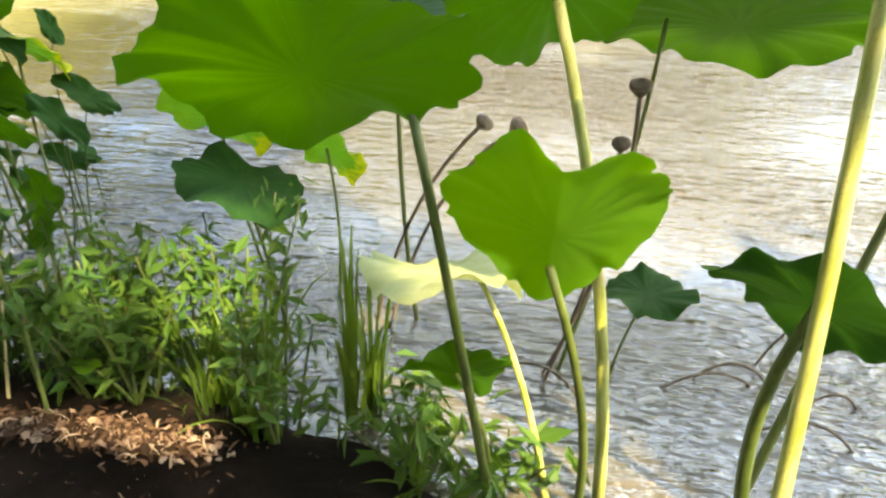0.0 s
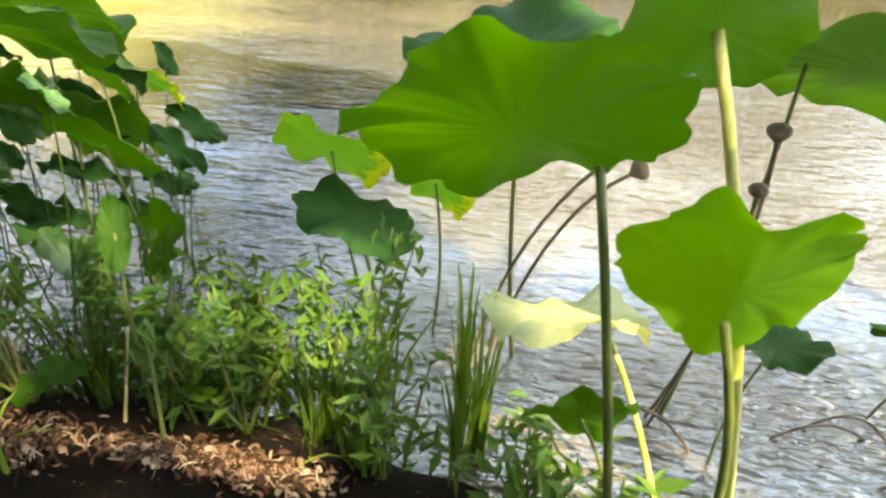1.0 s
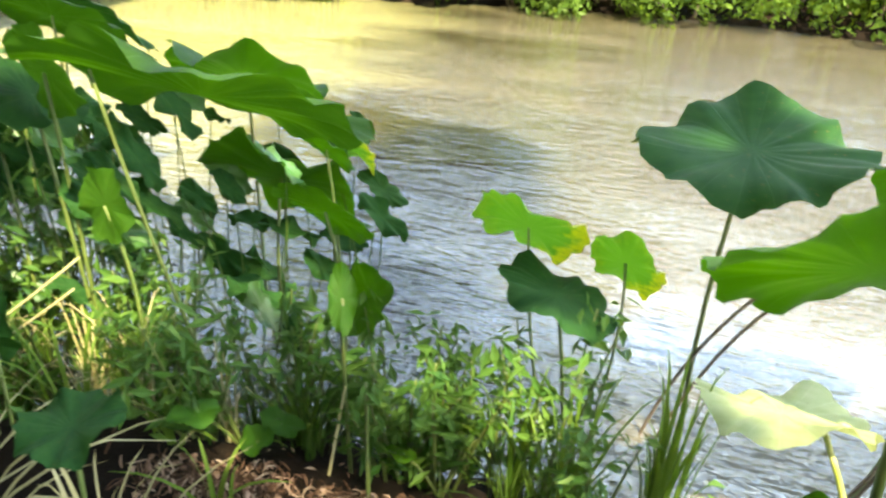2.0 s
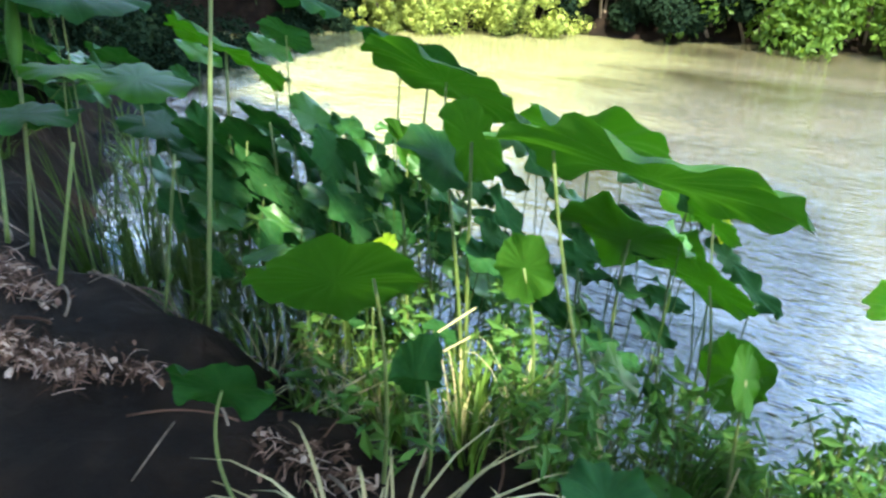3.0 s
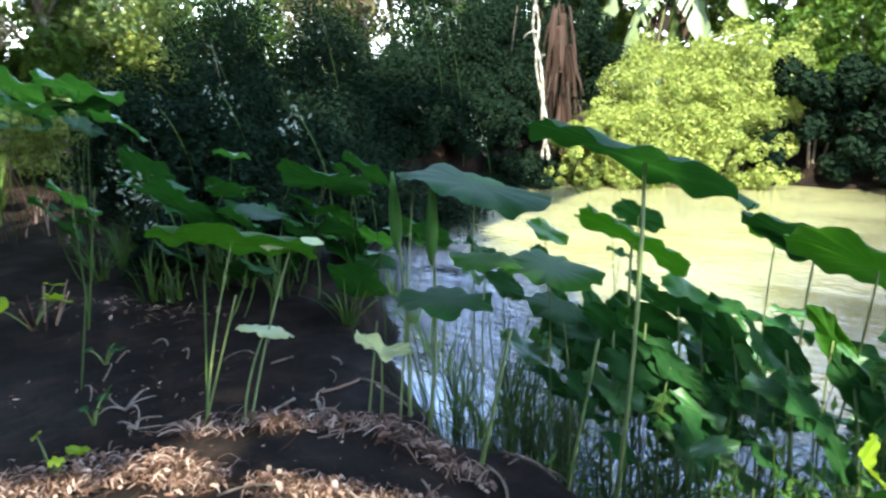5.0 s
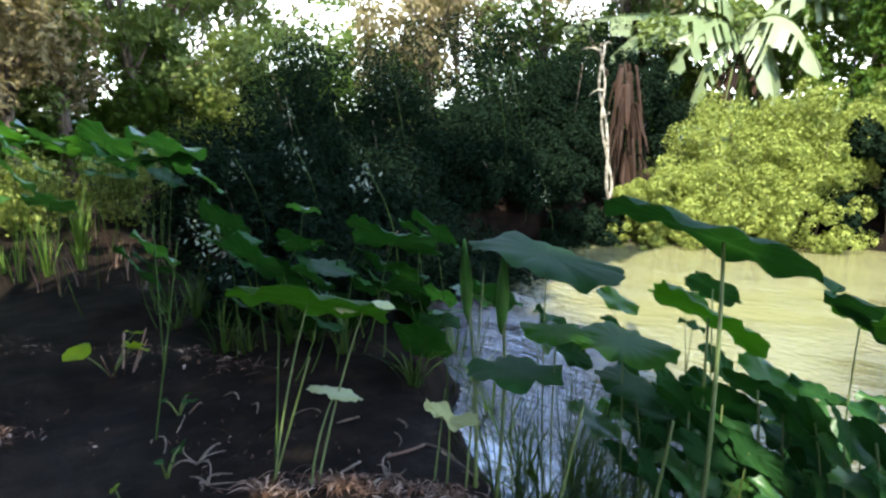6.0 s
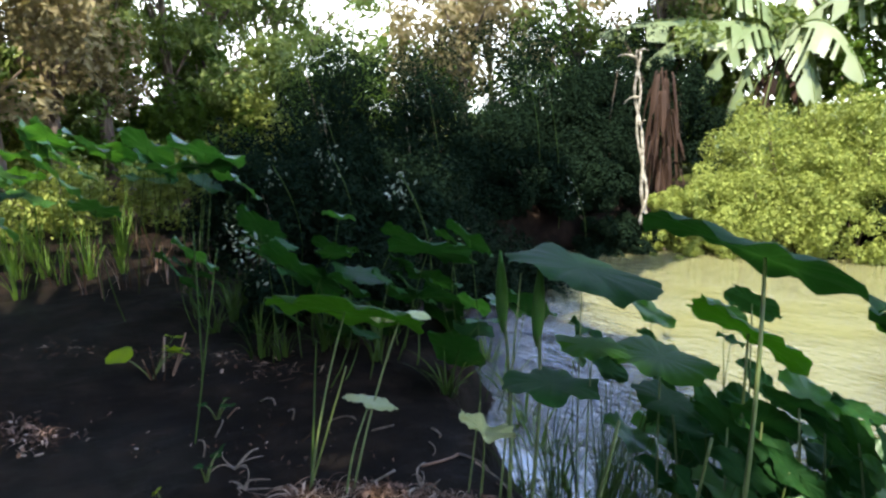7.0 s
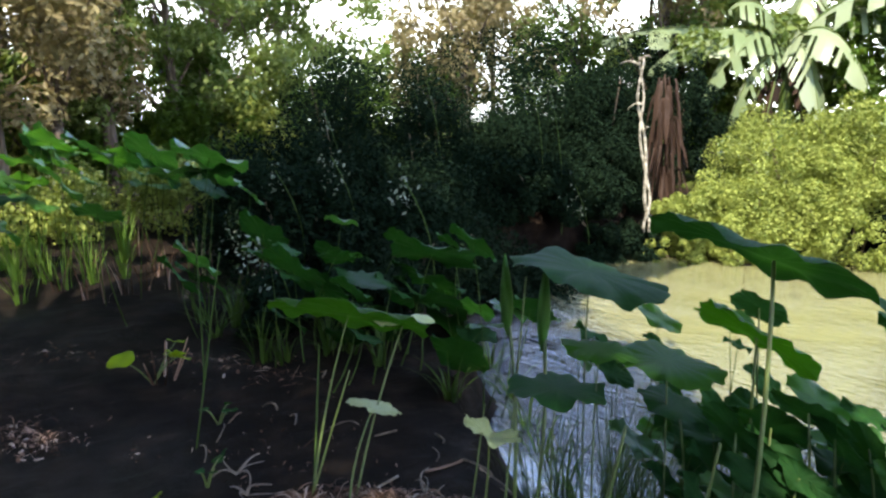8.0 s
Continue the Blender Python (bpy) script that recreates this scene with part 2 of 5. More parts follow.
def soil_build(nt):
    co = nt.nodes.new("ShaderNodeTexCoord").outputs["Object"]
    n0 = node(nt, "TexNoise", ("Vector", co), Scale=1.1, Detail=3.0)
    n1 = node(nt, "TexNoise", ("Vector", co), Scale=7.0, Detail=6.0)
    n2 = node(nt, "TexNoise", ("Vector", co), Scale=60.0, Detail=8.0)
    n2.inputs["Roughness"].default_value = 0.75
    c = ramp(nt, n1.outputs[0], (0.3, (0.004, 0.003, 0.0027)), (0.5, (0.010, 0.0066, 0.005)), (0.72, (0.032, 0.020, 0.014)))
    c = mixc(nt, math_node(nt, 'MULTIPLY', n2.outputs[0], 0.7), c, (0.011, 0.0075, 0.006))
    # grass and moss on the land that lies higher and farther off
    sep = node(nt, "SeparateXYZ", (0, co))
    far = ramp(nt, math_node(nt, 'ADD', math_node(nt, 'MULTIPLY', sep.outputs[2], 1.6), math_node(nt, 'MULTIPLY', n0.outputs[0], 0.6)), (0.75, (0, 0, 0)), (1.0, (1, 1, 1)))
    c = mixc(nt, far, c, (0.15, 0.20, 0.04))
    b = node(nt, "BsdfPrincipled", ("Base Color", c), Specular_IOR_Level=0.08)
    nt.links.new(ramp(nt, n0.outputs[0], (0.35, (0.5, 0.5, 0.5)), (0.6, (0.9, 0.9, 0.9))), b.inputs["Roughness"])
    h = math_node(nt, 'ADD', n1.outputs[0], math_node(nt, 'MULTIPLY', n2.outputs[0], 0.5))
    bump = node(nt, "Bump", ("Height", h), Strength=1.0, Distance=0.03)
    nt.links.new(bump.outputs[0], b.inputs["Normal"])
    return b.outputs[0]


SOIL = mat("river_soil", soil_build)


def water_build(nt):
    co = nt.nodes.new("ShaderNodeTexCoord").outputs["Object"]
    mp = node(nt, "Mapping", (0, co))
    mp.inputs["Scale"].default_value = (5.0, 13.0, 1.0)
    r1 = node(nt, "TexNoise", ("Vector", mp.outputs[0]), Scale=2.2, Detail=4.0)
    mp2 = node(nt, "Mapping", (0, co))
    mp2.inputs["Scale"].default_value = (0.5, 1.1, 1.0)
    r2 = node(nt, "TexNoise", ("Vector", mp2.outputs[0]), Scale=1.2, Detail=3.0)
    silt = ramp(nt, r2.outputs[0], (0.35, (0.042, 0.038, 0.022)), (0.65, (0.098, 0.085, 0.056)))
    # pale yellow creek and dark shallows: sun and shade put into the silt colour
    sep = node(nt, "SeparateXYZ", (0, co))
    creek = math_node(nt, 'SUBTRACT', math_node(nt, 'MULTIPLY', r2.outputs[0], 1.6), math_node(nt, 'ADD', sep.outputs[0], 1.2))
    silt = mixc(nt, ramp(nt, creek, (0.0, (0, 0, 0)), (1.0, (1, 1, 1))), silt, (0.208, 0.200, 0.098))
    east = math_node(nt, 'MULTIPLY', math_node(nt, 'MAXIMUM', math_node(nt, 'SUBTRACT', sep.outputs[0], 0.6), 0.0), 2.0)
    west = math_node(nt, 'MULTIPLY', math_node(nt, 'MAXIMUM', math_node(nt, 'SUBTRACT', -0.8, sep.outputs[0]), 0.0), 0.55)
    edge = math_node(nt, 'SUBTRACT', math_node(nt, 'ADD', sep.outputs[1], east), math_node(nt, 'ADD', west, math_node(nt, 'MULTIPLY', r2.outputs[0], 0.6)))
    # bank shade as a darker water colour, along the limit of the tree crowns
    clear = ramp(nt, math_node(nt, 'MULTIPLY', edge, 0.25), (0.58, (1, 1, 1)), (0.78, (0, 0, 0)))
    # an oval darkened in colour so that the sky's reflection shows blue
    oval = node(nt, "Mapping", (0, co))
    oval.inputs["Location"].default_value = (-0.33, -2.2, 0.0)
    oval.inputs["Scale"].default_value = (1.3, 0.65, 0.0)
    far = node(nt, "VectorMath", (0, oval.outputs[0]))
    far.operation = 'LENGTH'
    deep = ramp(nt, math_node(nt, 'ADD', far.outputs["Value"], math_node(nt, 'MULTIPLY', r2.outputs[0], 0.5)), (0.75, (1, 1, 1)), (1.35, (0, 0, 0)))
    mud = math_node(nt, 'ADD', sep.outputs[0], math_node(nt, 'MULTIPLY', r2.outputs[0], 0.8))
    silt = mixc(nt, ramp(nt, math_node(nt, 'MULTIPLY', mud, 0.5), (0.55, (0, 0, 0)), (0.85, (1, 1, 1))), silt, (0.072, 0.062, 0.046))
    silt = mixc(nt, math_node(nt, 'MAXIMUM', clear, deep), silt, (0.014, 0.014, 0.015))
    # IOR set well above water's 1.33 to strengthen the reflected sky
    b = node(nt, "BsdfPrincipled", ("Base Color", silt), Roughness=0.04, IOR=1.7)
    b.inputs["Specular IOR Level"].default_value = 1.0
    h = math_node(nt, 'ADD', math_node(nt, 'MULTIPLY', r1.outputs[0], ramp(nt, r2.outputs[0], (0.38, (0.16, 0.16, 0.16)), (0.66, (1, 1, 1)))), math_node(nt, 'MULTIPLY', r2.outputs[0], 0.3))
    bump = node(nt, "Bump", ("Height", h), Strength=0.7, Distance=0.06)
    nt.links.new(bump.outputs[0], b.inputs["Normal"])
    return b.outputs[0]


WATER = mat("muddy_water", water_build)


# ---- building helpers ----
def mesh_of(name, verts, faces, material, uvs=None, smooth=True):
    me = bpy.data.meshes.new(name)
    me.from_pydata([tuple(v) for v in verts], [], [tuple(f) for f in faces])
    me.materials.append(material)
    if uvs is not None:
        layer = me.uv_layers.new(name="UVMap")
        idx = np.empty(len(me.loops), dtype=np.int32)
        me.loops.foreach_get("vertex_index", idx)
        layer.data.foreach_set("uv", np.asarray(uvs, dtype=np.float32)[idx].ravel())
    if smooth:
        me.polygons.foreach_set("use_smooth", [True] * len(me.polygons))
    me.update()
    return me


def part(name, me, parent, label=""):
    ob = new(name, me)
    ob.parent = parent
    return tagged(ob, label)


def thing(name, at, label, category, group="", kind=""):
    ob = new(name)
    ob.empty_display_size = 0.05
    ob.location = at
    return tagged(ob, label, category, group, kind)


def tube(points, radii, sides=8, cap=True):
    """Verts and faces of a tube through the points."""
    pts = [Vector(p) for p in points]
    verts, faces = [], []
    for i, p in enumerate(pts):
        d = (pts[min(i + 1, len(pts) - 1)] - pts[max(i - 1, 0)]).normalized()
        a = d.cross(Vector((0.31, 0.95, 0.05))).normalized()
        b = d.cross(a)
        for k in range(sides):
            t = 2 * math.pi * k / sides
            verts.append(p + (a * math.cos(t) + b * math.sin(t)) * radii[i])
    for i in range(len(pts) - 1):
        for k in range(sides):
            n = (k + 1) % sides
            faces.append((i * sides + k, i * sides + n, (i + 1) * sides + n, (i + 1) * sides + k))
    if cap:
        faces.append(tuple(range(sides))[::-1])
        faces.append(tuple((len(pts) - 1) * sides + k for k in range(sides)))
    return verts, faces


def bow(a, b, sag, n=9):
    """Points of a bent line from a to b; sag: how its middle is moved."""
    a, b, sag = Vector(a), Vector(b), Vector(sag)
    return [a.lerp(b, i / (n - 1)) + sag * (4 * (i / (n - 1)) * (1 - i / (n - 1))) for i in range(n)]


def smoothstep(a, b, x):
    t = min(1.0, max(0.0, (x - a) / (b - a)))
    return t * t * (3 - 2 * t)


# ---- the land and the river ----
WATER_Z = -0.28


def near_shore(x):
    return 2.06 + 0.05 * math.sin(2.3 * x) + 0.05 * math.sin(7.1 * x + 1) + 0.03 * math.sin(17 * x) + 0.8 * max(0.0, -1.62 - x) - 0.05 * max(0.0, x - 2.0) + 0.13 * math.exp(-((x - 0.5) / 0.35) ** 2)


def far_shore(x):
    return 8.45 + 0.12 * math.sin(1.1 * x) - 0.42 * max(0.0, -min(x, 0.0) - 0.3) * (1.0 if x > -3.9 else 0.0) - ((1.5 + 1.15 * (-3.9 - x)) if x <= -3.9 else 0.0)


def land(x, y):
    s_near, s_far = y - near_shore(x), far_shore(x) - y
    n = noise.noise((x * 0.9, y * 0.9, 3.1)) * 0.05 + noise.noise((x * 4, y * 4, 1.7)) * 0.018 + noise.noise((x * 13, y * 13, 5.0)) * 0.008
    if s_near <= 0 or (s_far <= 0 and x < -4.6):
        top = 0.10 - 0.27 * smoothstep(-1.2, 0.6, x) + n
        d = -s_near if s_near <= 0 else 1.0
        z = WATER_Z - 0.02 + (top - WATER_Z + 0.02) * smoothstep(0.0, 0.30, d)
        if s_near > 0:
            z = 0.15 + n
        return z + 0.25 * smoothstep(6, 14, math.hypot(x, y))
    if s_far <= 0:
        d = -s_far
        return WATER_Z - 0.02 + 0.55 * smoothstep(0, 0.7, d) + 0.35 * smoothstep(1, 5, d) + n * smoothstep(0, 1, d)
    return WATER_Z - 0.02 - 0.5 * smoothstep(0, 1.2, min(s_near, s_far))


def axis_steps(lo, hi, mid_lo, mid_hi, fine, grow):
    vals = list(np.arange(mid_lo, mid_hi + fine / 2, fine))
    step = fine
    while vals[-1] < hi:
        step *= grow
        vals.append(vals[-1] + step)
    step = fine
    while vals[0] > lo:
        step *= grow
        vals.insert(0, vals[0] - step)
    return vals


def build_ground():
    xs = axis_steps(-900, 900, -3.6, 2.6, 0.045, 1.09)
    ys = axis_steps(-900, 900, 0.6, 2.7, 0.045, 1.09)
    verts = [(x, y, land(x, y)) for y in ys for x in xs]
    w = len(xs)
    faces = [(j * w + i, j * w + i + 1, (j + 1) * w + i + 1, (j + 1) * w + i) for j in range(len(ys) - 1) for i in range(w - 1)]
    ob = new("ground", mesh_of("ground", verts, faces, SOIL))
    tagged(ob, "dark brown muddy river bank soil with dry patches", "ground", kind="structure")
    xs = axis_steps(-8, 900, -8, 6, 1.0, 1.3)
    ys = [1.2, 2.0, 3.0, 4.0, 5.0, 6.0, 7.0, 8.0, 9.0, 9.6]
    verts = [(x, y, WATER_Z) for y in ys for x in xs]
    w = len(xs)
    faces = [(j * w + i, j * w + i + 1, (j + 1) * w + i + 1, (j + 1) * w + i) for j in range(len(ys) - 1) for i in range(w - 1)]
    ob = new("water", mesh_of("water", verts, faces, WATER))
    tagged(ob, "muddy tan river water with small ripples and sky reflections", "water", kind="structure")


build_ground()


# ---- lotus plants ----
def blade_mesh(rad, cup, wave, fold, seed, material, notch=0.0, slim=1.0, rings=8, segs=76):
    rng = random.Random(seed)
    ph = [rng.uniform(0, 6.28) for _ in range(8)]
    m1, m2 = rng.choice((3, 4, 5)), rng.choice((7, 8, 9))
    verts, uvs, faces = [(0, 0, 0)], [(0, 0)], []
    bites = [(rng.uniform(0, 6.28), rng.uniform(0.05, 0.13), rng.uniform(0.06, 0.16)) for _ in range(rng.choice((0, 1, 2, 2)))]
    for i in range(1, rings + 1):
        k = (i / rings) ** 0.85
        for j in range(segs):
            t = 2 * math.pi * j / segs
            edge = 1 + 0.05 * math.sin(2 * t + ph[0]) + 0.035 * math.sin(m1 * t + ph[1]) + 0.022 * math.sin(m2 * t + ph[2]) + 0.022 * math.sin(17 * t + ph[3]) * (1 + 0.8 * math.sin(3 * t + ph[7])) + 0.014 * math.sin(29 * t + ph[6]) - notch * math.exp(-((t - math.pi / 2) / 0.30) ** 2) - 0.5 * notch * math.exp(-((t - 4.1) / 0.5) ** 2) - 0.5 * notch * math.exp(-((t - 5.3) / 0.5) ** 2)
            for bt, bd, bw in bites:
                da = (t - bt + math.pi) % (2 * math.pi) - math.pi
                edge -= bd * math.exp(-(da / bw) ** 2)
            r = k * (1 + (edge - 1) * k * k)
            z = cup * k * k + wave * k * k * k * (math.sin(m1 * t + ph[4]) + 0.45 * math.sin(m2 * t + ph[5])) - 0.10 * k ** 5
            z += fold * k * abs(math.cos(t)) + 0.012 * k * math.sin(20 * t + ph[6]) + 0.03 * k ** 4 * math.sin(13 * t + ph[2])
            z += 0.10 * (1 - slim) * abs(math.sin(t)) * k
            x, y = r * math.cos(t), r * math.sin(t)
            if fold:
                x *= 1 - 0.35 * min(1, fold)
            verts.append((x * rad, y * slim * rad, z * rad))
            uvs.append((k * math.cos(t), k * math.sin(t)))
    for j in range(segs):
        faces.append((0, 1 + j, 1 + (j + 1) % segs))
    for i in range(rings - 1):
        a, b = 1 + i * segs, 1 + (i + 1) * segs
        for j in range(segs):
            n = (j + 1) % segs
            faces.append((a + j, b + j, b + n, a + n))
    return mesh_of("leaf_blade", verts, faces, material, uvs)


LABELS = {
    "mid": "broad green lotus leaf on a tall stalk",
    "olive": "large dull green lotus leaf seen against water",
    "deep": "lotus leaf with wavy rim, shade put in its dark green",
    "lit": "folded lotus leaf, light from behind put in its bright green",
    "pale": "lotus leaf turned flat to the light, sun glare put in its pale colour",
    "yellow": "young yellow-green lotus leaf half unrolled",
    "sheen": "waxy green lotus leaf catching skylight",
    "tip": "small green lotus leaf with yellowed rim",
}
count = [0]


def lotus(centre, rad, tilt, az, base, at=(0, 0), cup=0.1, wave=0.1, fold=0.0, look_of="mid", thick=0.007, notch=0.0, slim=1.0, spin=None, stem=None):
    """One lotus leaf on its stalk. tilt, az: how far and which way the upper face leans; at: where the stalk meets the blade, across and along the slope; spin: the turn of the blade in its own plane."""
    count[0] += 1
    seed = 100 + count[0]
    rng = random.Random(seed)
    c = Vector(centre)
    n = Vector((math.sin(radians(tilt)) * math.cos(radians(az)), math.sin(radians(tilt)) * math.sin(radians(az)), math.cos(radians(tilt))))
    side = Vector((-math.sin(radians(az)), math.cos(radians(az)), 0))     # level line in the blade
    if side.x < 0:
        side = -side
    up = n.cross(side)
    if up.z < 0:
        up = -up
    zz = side.cross(up)
    turn = Matrix((side, up, zz)).transposed()
    if zz.dot(n) < 0:
        turn = Matrix((-side, up, -zz)).transposed()
    bz = land(*base)
    ground = Vector((base[0], base[1], bz - 0.02))
    ob = thing("lotus_plant", (base[0], base[1], bz), LABELS[look_of], "lotus", "lotus plants on the bank")
    me = blade_mesh(rad, cup, wave * 1.4, fold, seed, LOTUS[look_of], notch, slim)
    blade = part("leaf_blade", me, ob)
    spin = Matrix.Rotation(rng.uniform(0, 6.28) if spin is None else radians(spin), 3, 'Z')
    blade.matrix_local = Matrix.Translation(c - ob.location) @ (turn @ spin).to_4x4()
    axes = turn @ spin
    foot = c + (axes @ Vector((at[0], at[1], 0))) * rad - n * 0.002
    lean = Vector((rng.uniform(-0.03, 0.03), rng.uniform(-0.03, 0.03), 0.01))
    pts = [p - ob.location for p in bow(ground, foot, lean)]
    v, f = tube(pts, [thick * 0.8 * (1.15 - 0.4 * i / 8) for i in range(9)])
    part("stalk", mesh_of("stalk", v, f, stem or STALK), ob, "thick yellow-green stalk, sunlight put in its pale colour" if stem else "pale green lotus stalk")
    return ob


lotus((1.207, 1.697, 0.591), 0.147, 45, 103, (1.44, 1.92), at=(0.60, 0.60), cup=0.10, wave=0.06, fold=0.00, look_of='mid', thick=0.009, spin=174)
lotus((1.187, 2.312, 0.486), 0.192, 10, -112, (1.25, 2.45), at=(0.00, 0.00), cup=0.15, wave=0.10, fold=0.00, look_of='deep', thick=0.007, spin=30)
lotus((1.426, 2.054, 0.606), 0.141, 65, 115, (1.63, 1.95), at=(0.00, -0.00), cup=0.12, wave=0.08, fold=0.00, look_of='mid', thick=0.013, spin=150, stem=SUNSTALK)
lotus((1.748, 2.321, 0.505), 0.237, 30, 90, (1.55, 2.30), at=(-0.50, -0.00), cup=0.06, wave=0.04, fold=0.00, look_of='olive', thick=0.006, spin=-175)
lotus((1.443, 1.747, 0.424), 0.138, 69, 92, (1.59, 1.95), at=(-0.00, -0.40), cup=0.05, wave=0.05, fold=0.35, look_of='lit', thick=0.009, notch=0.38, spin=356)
lotus((1.309, 2.089, 0.115), 0.148, 24, 99, (1.54, 1.94), at=(0.40, 0.00), cup=0.10, wave=0.12, fold=0.00, look_of='pale', thick=0.008, spin=176, stem=SUNSTALK)
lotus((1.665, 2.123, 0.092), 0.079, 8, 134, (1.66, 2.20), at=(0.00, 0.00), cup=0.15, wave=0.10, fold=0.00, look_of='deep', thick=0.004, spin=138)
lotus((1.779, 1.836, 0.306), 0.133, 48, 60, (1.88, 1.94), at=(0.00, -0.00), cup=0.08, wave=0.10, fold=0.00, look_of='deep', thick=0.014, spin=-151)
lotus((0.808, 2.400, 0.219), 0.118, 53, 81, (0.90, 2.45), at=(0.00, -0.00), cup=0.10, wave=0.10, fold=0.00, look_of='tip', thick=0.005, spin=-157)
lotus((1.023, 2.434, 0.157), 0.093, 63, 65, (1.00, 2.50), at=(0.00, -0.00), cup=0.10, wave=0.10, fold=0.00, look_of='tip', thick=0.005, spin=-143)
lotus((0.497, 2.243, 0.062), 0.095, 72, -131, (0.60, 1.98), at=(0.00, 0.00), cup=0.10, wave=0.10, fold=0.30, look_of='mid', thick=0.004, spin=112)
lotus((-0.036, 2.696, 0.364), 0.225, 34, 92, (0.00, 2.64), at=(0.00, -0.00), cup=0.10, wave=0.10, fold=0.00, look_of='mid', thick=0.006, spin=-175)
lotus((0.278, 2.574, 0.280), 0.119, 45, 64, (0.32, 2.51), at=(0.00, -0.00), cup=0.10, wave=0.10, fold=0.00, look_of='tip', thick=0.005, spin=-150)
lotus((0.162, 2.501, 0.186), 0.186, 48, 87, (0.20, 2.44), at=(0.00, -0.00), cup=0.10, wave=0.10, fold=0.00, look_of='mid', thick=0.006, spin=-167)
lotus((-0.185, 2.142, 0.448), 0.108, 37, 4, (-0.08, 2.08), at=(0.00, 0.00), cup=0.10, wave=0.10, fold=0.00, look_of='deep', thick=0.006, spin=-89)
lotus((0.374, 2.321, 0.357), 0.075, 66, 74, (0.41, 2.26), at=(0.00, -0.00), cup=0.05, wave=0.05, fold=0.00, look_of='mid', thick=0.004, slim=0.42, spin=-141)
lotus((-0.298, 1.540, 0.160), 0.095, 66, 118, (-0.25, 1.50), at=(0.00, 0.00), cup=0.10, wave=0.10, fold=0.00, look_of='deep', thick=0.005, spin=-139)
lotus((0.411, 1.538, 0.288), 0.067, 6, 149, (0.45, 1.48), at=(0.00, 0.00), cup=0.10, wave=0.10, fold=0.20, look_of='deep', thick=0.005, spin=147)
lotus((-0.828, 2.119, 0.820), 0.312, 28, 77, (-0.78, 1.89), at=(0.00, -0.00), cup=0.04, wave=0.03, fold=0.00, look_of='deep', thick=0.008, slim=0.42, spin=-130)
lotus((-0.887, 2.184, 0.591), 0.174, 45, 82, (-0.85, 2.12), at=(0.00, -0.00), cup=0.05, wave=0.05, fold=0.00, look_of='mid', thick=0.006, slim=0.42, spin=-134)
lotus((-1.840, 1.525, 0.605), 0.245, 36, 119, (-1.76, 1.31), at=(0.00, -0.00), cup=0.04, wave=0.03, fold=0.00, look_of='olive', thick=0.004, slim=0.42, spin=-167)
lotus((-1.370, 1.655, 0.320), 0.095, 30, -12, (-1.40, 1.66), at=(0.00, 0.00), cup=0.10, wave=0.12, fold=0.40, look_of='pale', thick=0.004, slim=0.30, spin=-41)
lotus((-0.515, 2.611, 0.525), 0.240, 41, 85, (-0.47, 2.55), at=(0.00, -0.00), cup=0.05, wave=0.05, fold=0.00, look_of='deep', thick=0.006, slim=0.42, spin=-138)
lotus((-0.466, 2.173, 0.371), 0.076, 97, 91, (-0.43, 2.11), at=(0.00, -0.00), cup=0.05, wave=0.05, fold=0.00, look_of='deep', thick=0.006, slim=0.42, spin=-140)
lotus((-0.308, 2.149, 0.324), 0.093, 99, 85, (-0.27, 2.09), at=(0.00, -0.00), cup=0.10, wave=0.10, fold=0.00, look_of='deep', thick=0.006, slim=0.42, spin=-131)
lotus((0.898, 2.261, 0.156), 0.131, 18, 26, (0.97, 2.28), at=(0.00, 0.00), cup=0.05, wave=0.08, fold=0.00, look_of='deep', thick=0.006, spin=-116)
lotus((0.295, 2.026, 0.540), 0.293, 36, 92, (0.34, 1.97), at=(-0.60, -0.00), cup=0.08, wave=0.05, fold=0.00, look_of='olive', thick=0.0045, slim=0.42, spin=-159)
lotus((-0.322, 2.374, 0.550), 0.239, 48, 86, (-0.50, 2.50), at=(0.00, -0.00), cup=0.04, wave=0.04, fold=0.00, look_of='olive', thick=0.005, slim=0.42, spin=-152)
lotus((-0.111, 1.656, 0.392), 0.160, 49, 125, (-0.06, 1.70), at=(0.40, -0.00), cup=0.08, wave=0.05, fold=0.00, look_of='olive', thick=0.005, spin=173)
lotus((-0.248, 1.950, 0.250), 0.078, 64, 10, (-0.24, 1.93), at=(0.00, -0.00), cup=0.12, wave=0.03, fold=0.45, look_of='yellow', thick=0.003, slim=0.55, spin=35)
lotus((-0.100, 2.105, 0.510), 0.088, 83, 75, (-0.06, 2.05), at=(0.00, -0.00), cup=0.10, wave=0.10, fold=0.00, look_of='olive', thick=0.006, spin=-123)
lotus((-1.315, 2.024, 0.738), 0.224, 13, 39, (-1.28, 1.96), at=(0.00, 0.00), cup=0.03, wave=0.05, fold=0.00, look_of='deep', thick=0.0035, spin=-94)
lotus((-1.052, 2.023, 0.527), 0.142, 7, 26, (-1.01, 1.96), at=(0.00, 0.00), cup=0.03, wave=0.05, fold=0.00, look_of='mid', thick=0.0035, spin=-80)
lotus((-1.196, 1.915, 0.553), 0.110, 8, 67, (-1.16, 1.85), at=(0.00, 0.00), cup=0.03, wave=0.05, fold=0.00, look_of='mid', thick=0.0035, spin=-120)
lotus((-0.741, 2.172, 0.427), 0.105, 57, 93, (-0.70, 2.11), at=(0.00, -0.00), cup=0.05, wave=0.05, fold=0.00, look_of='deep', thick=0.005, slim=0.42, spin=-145)
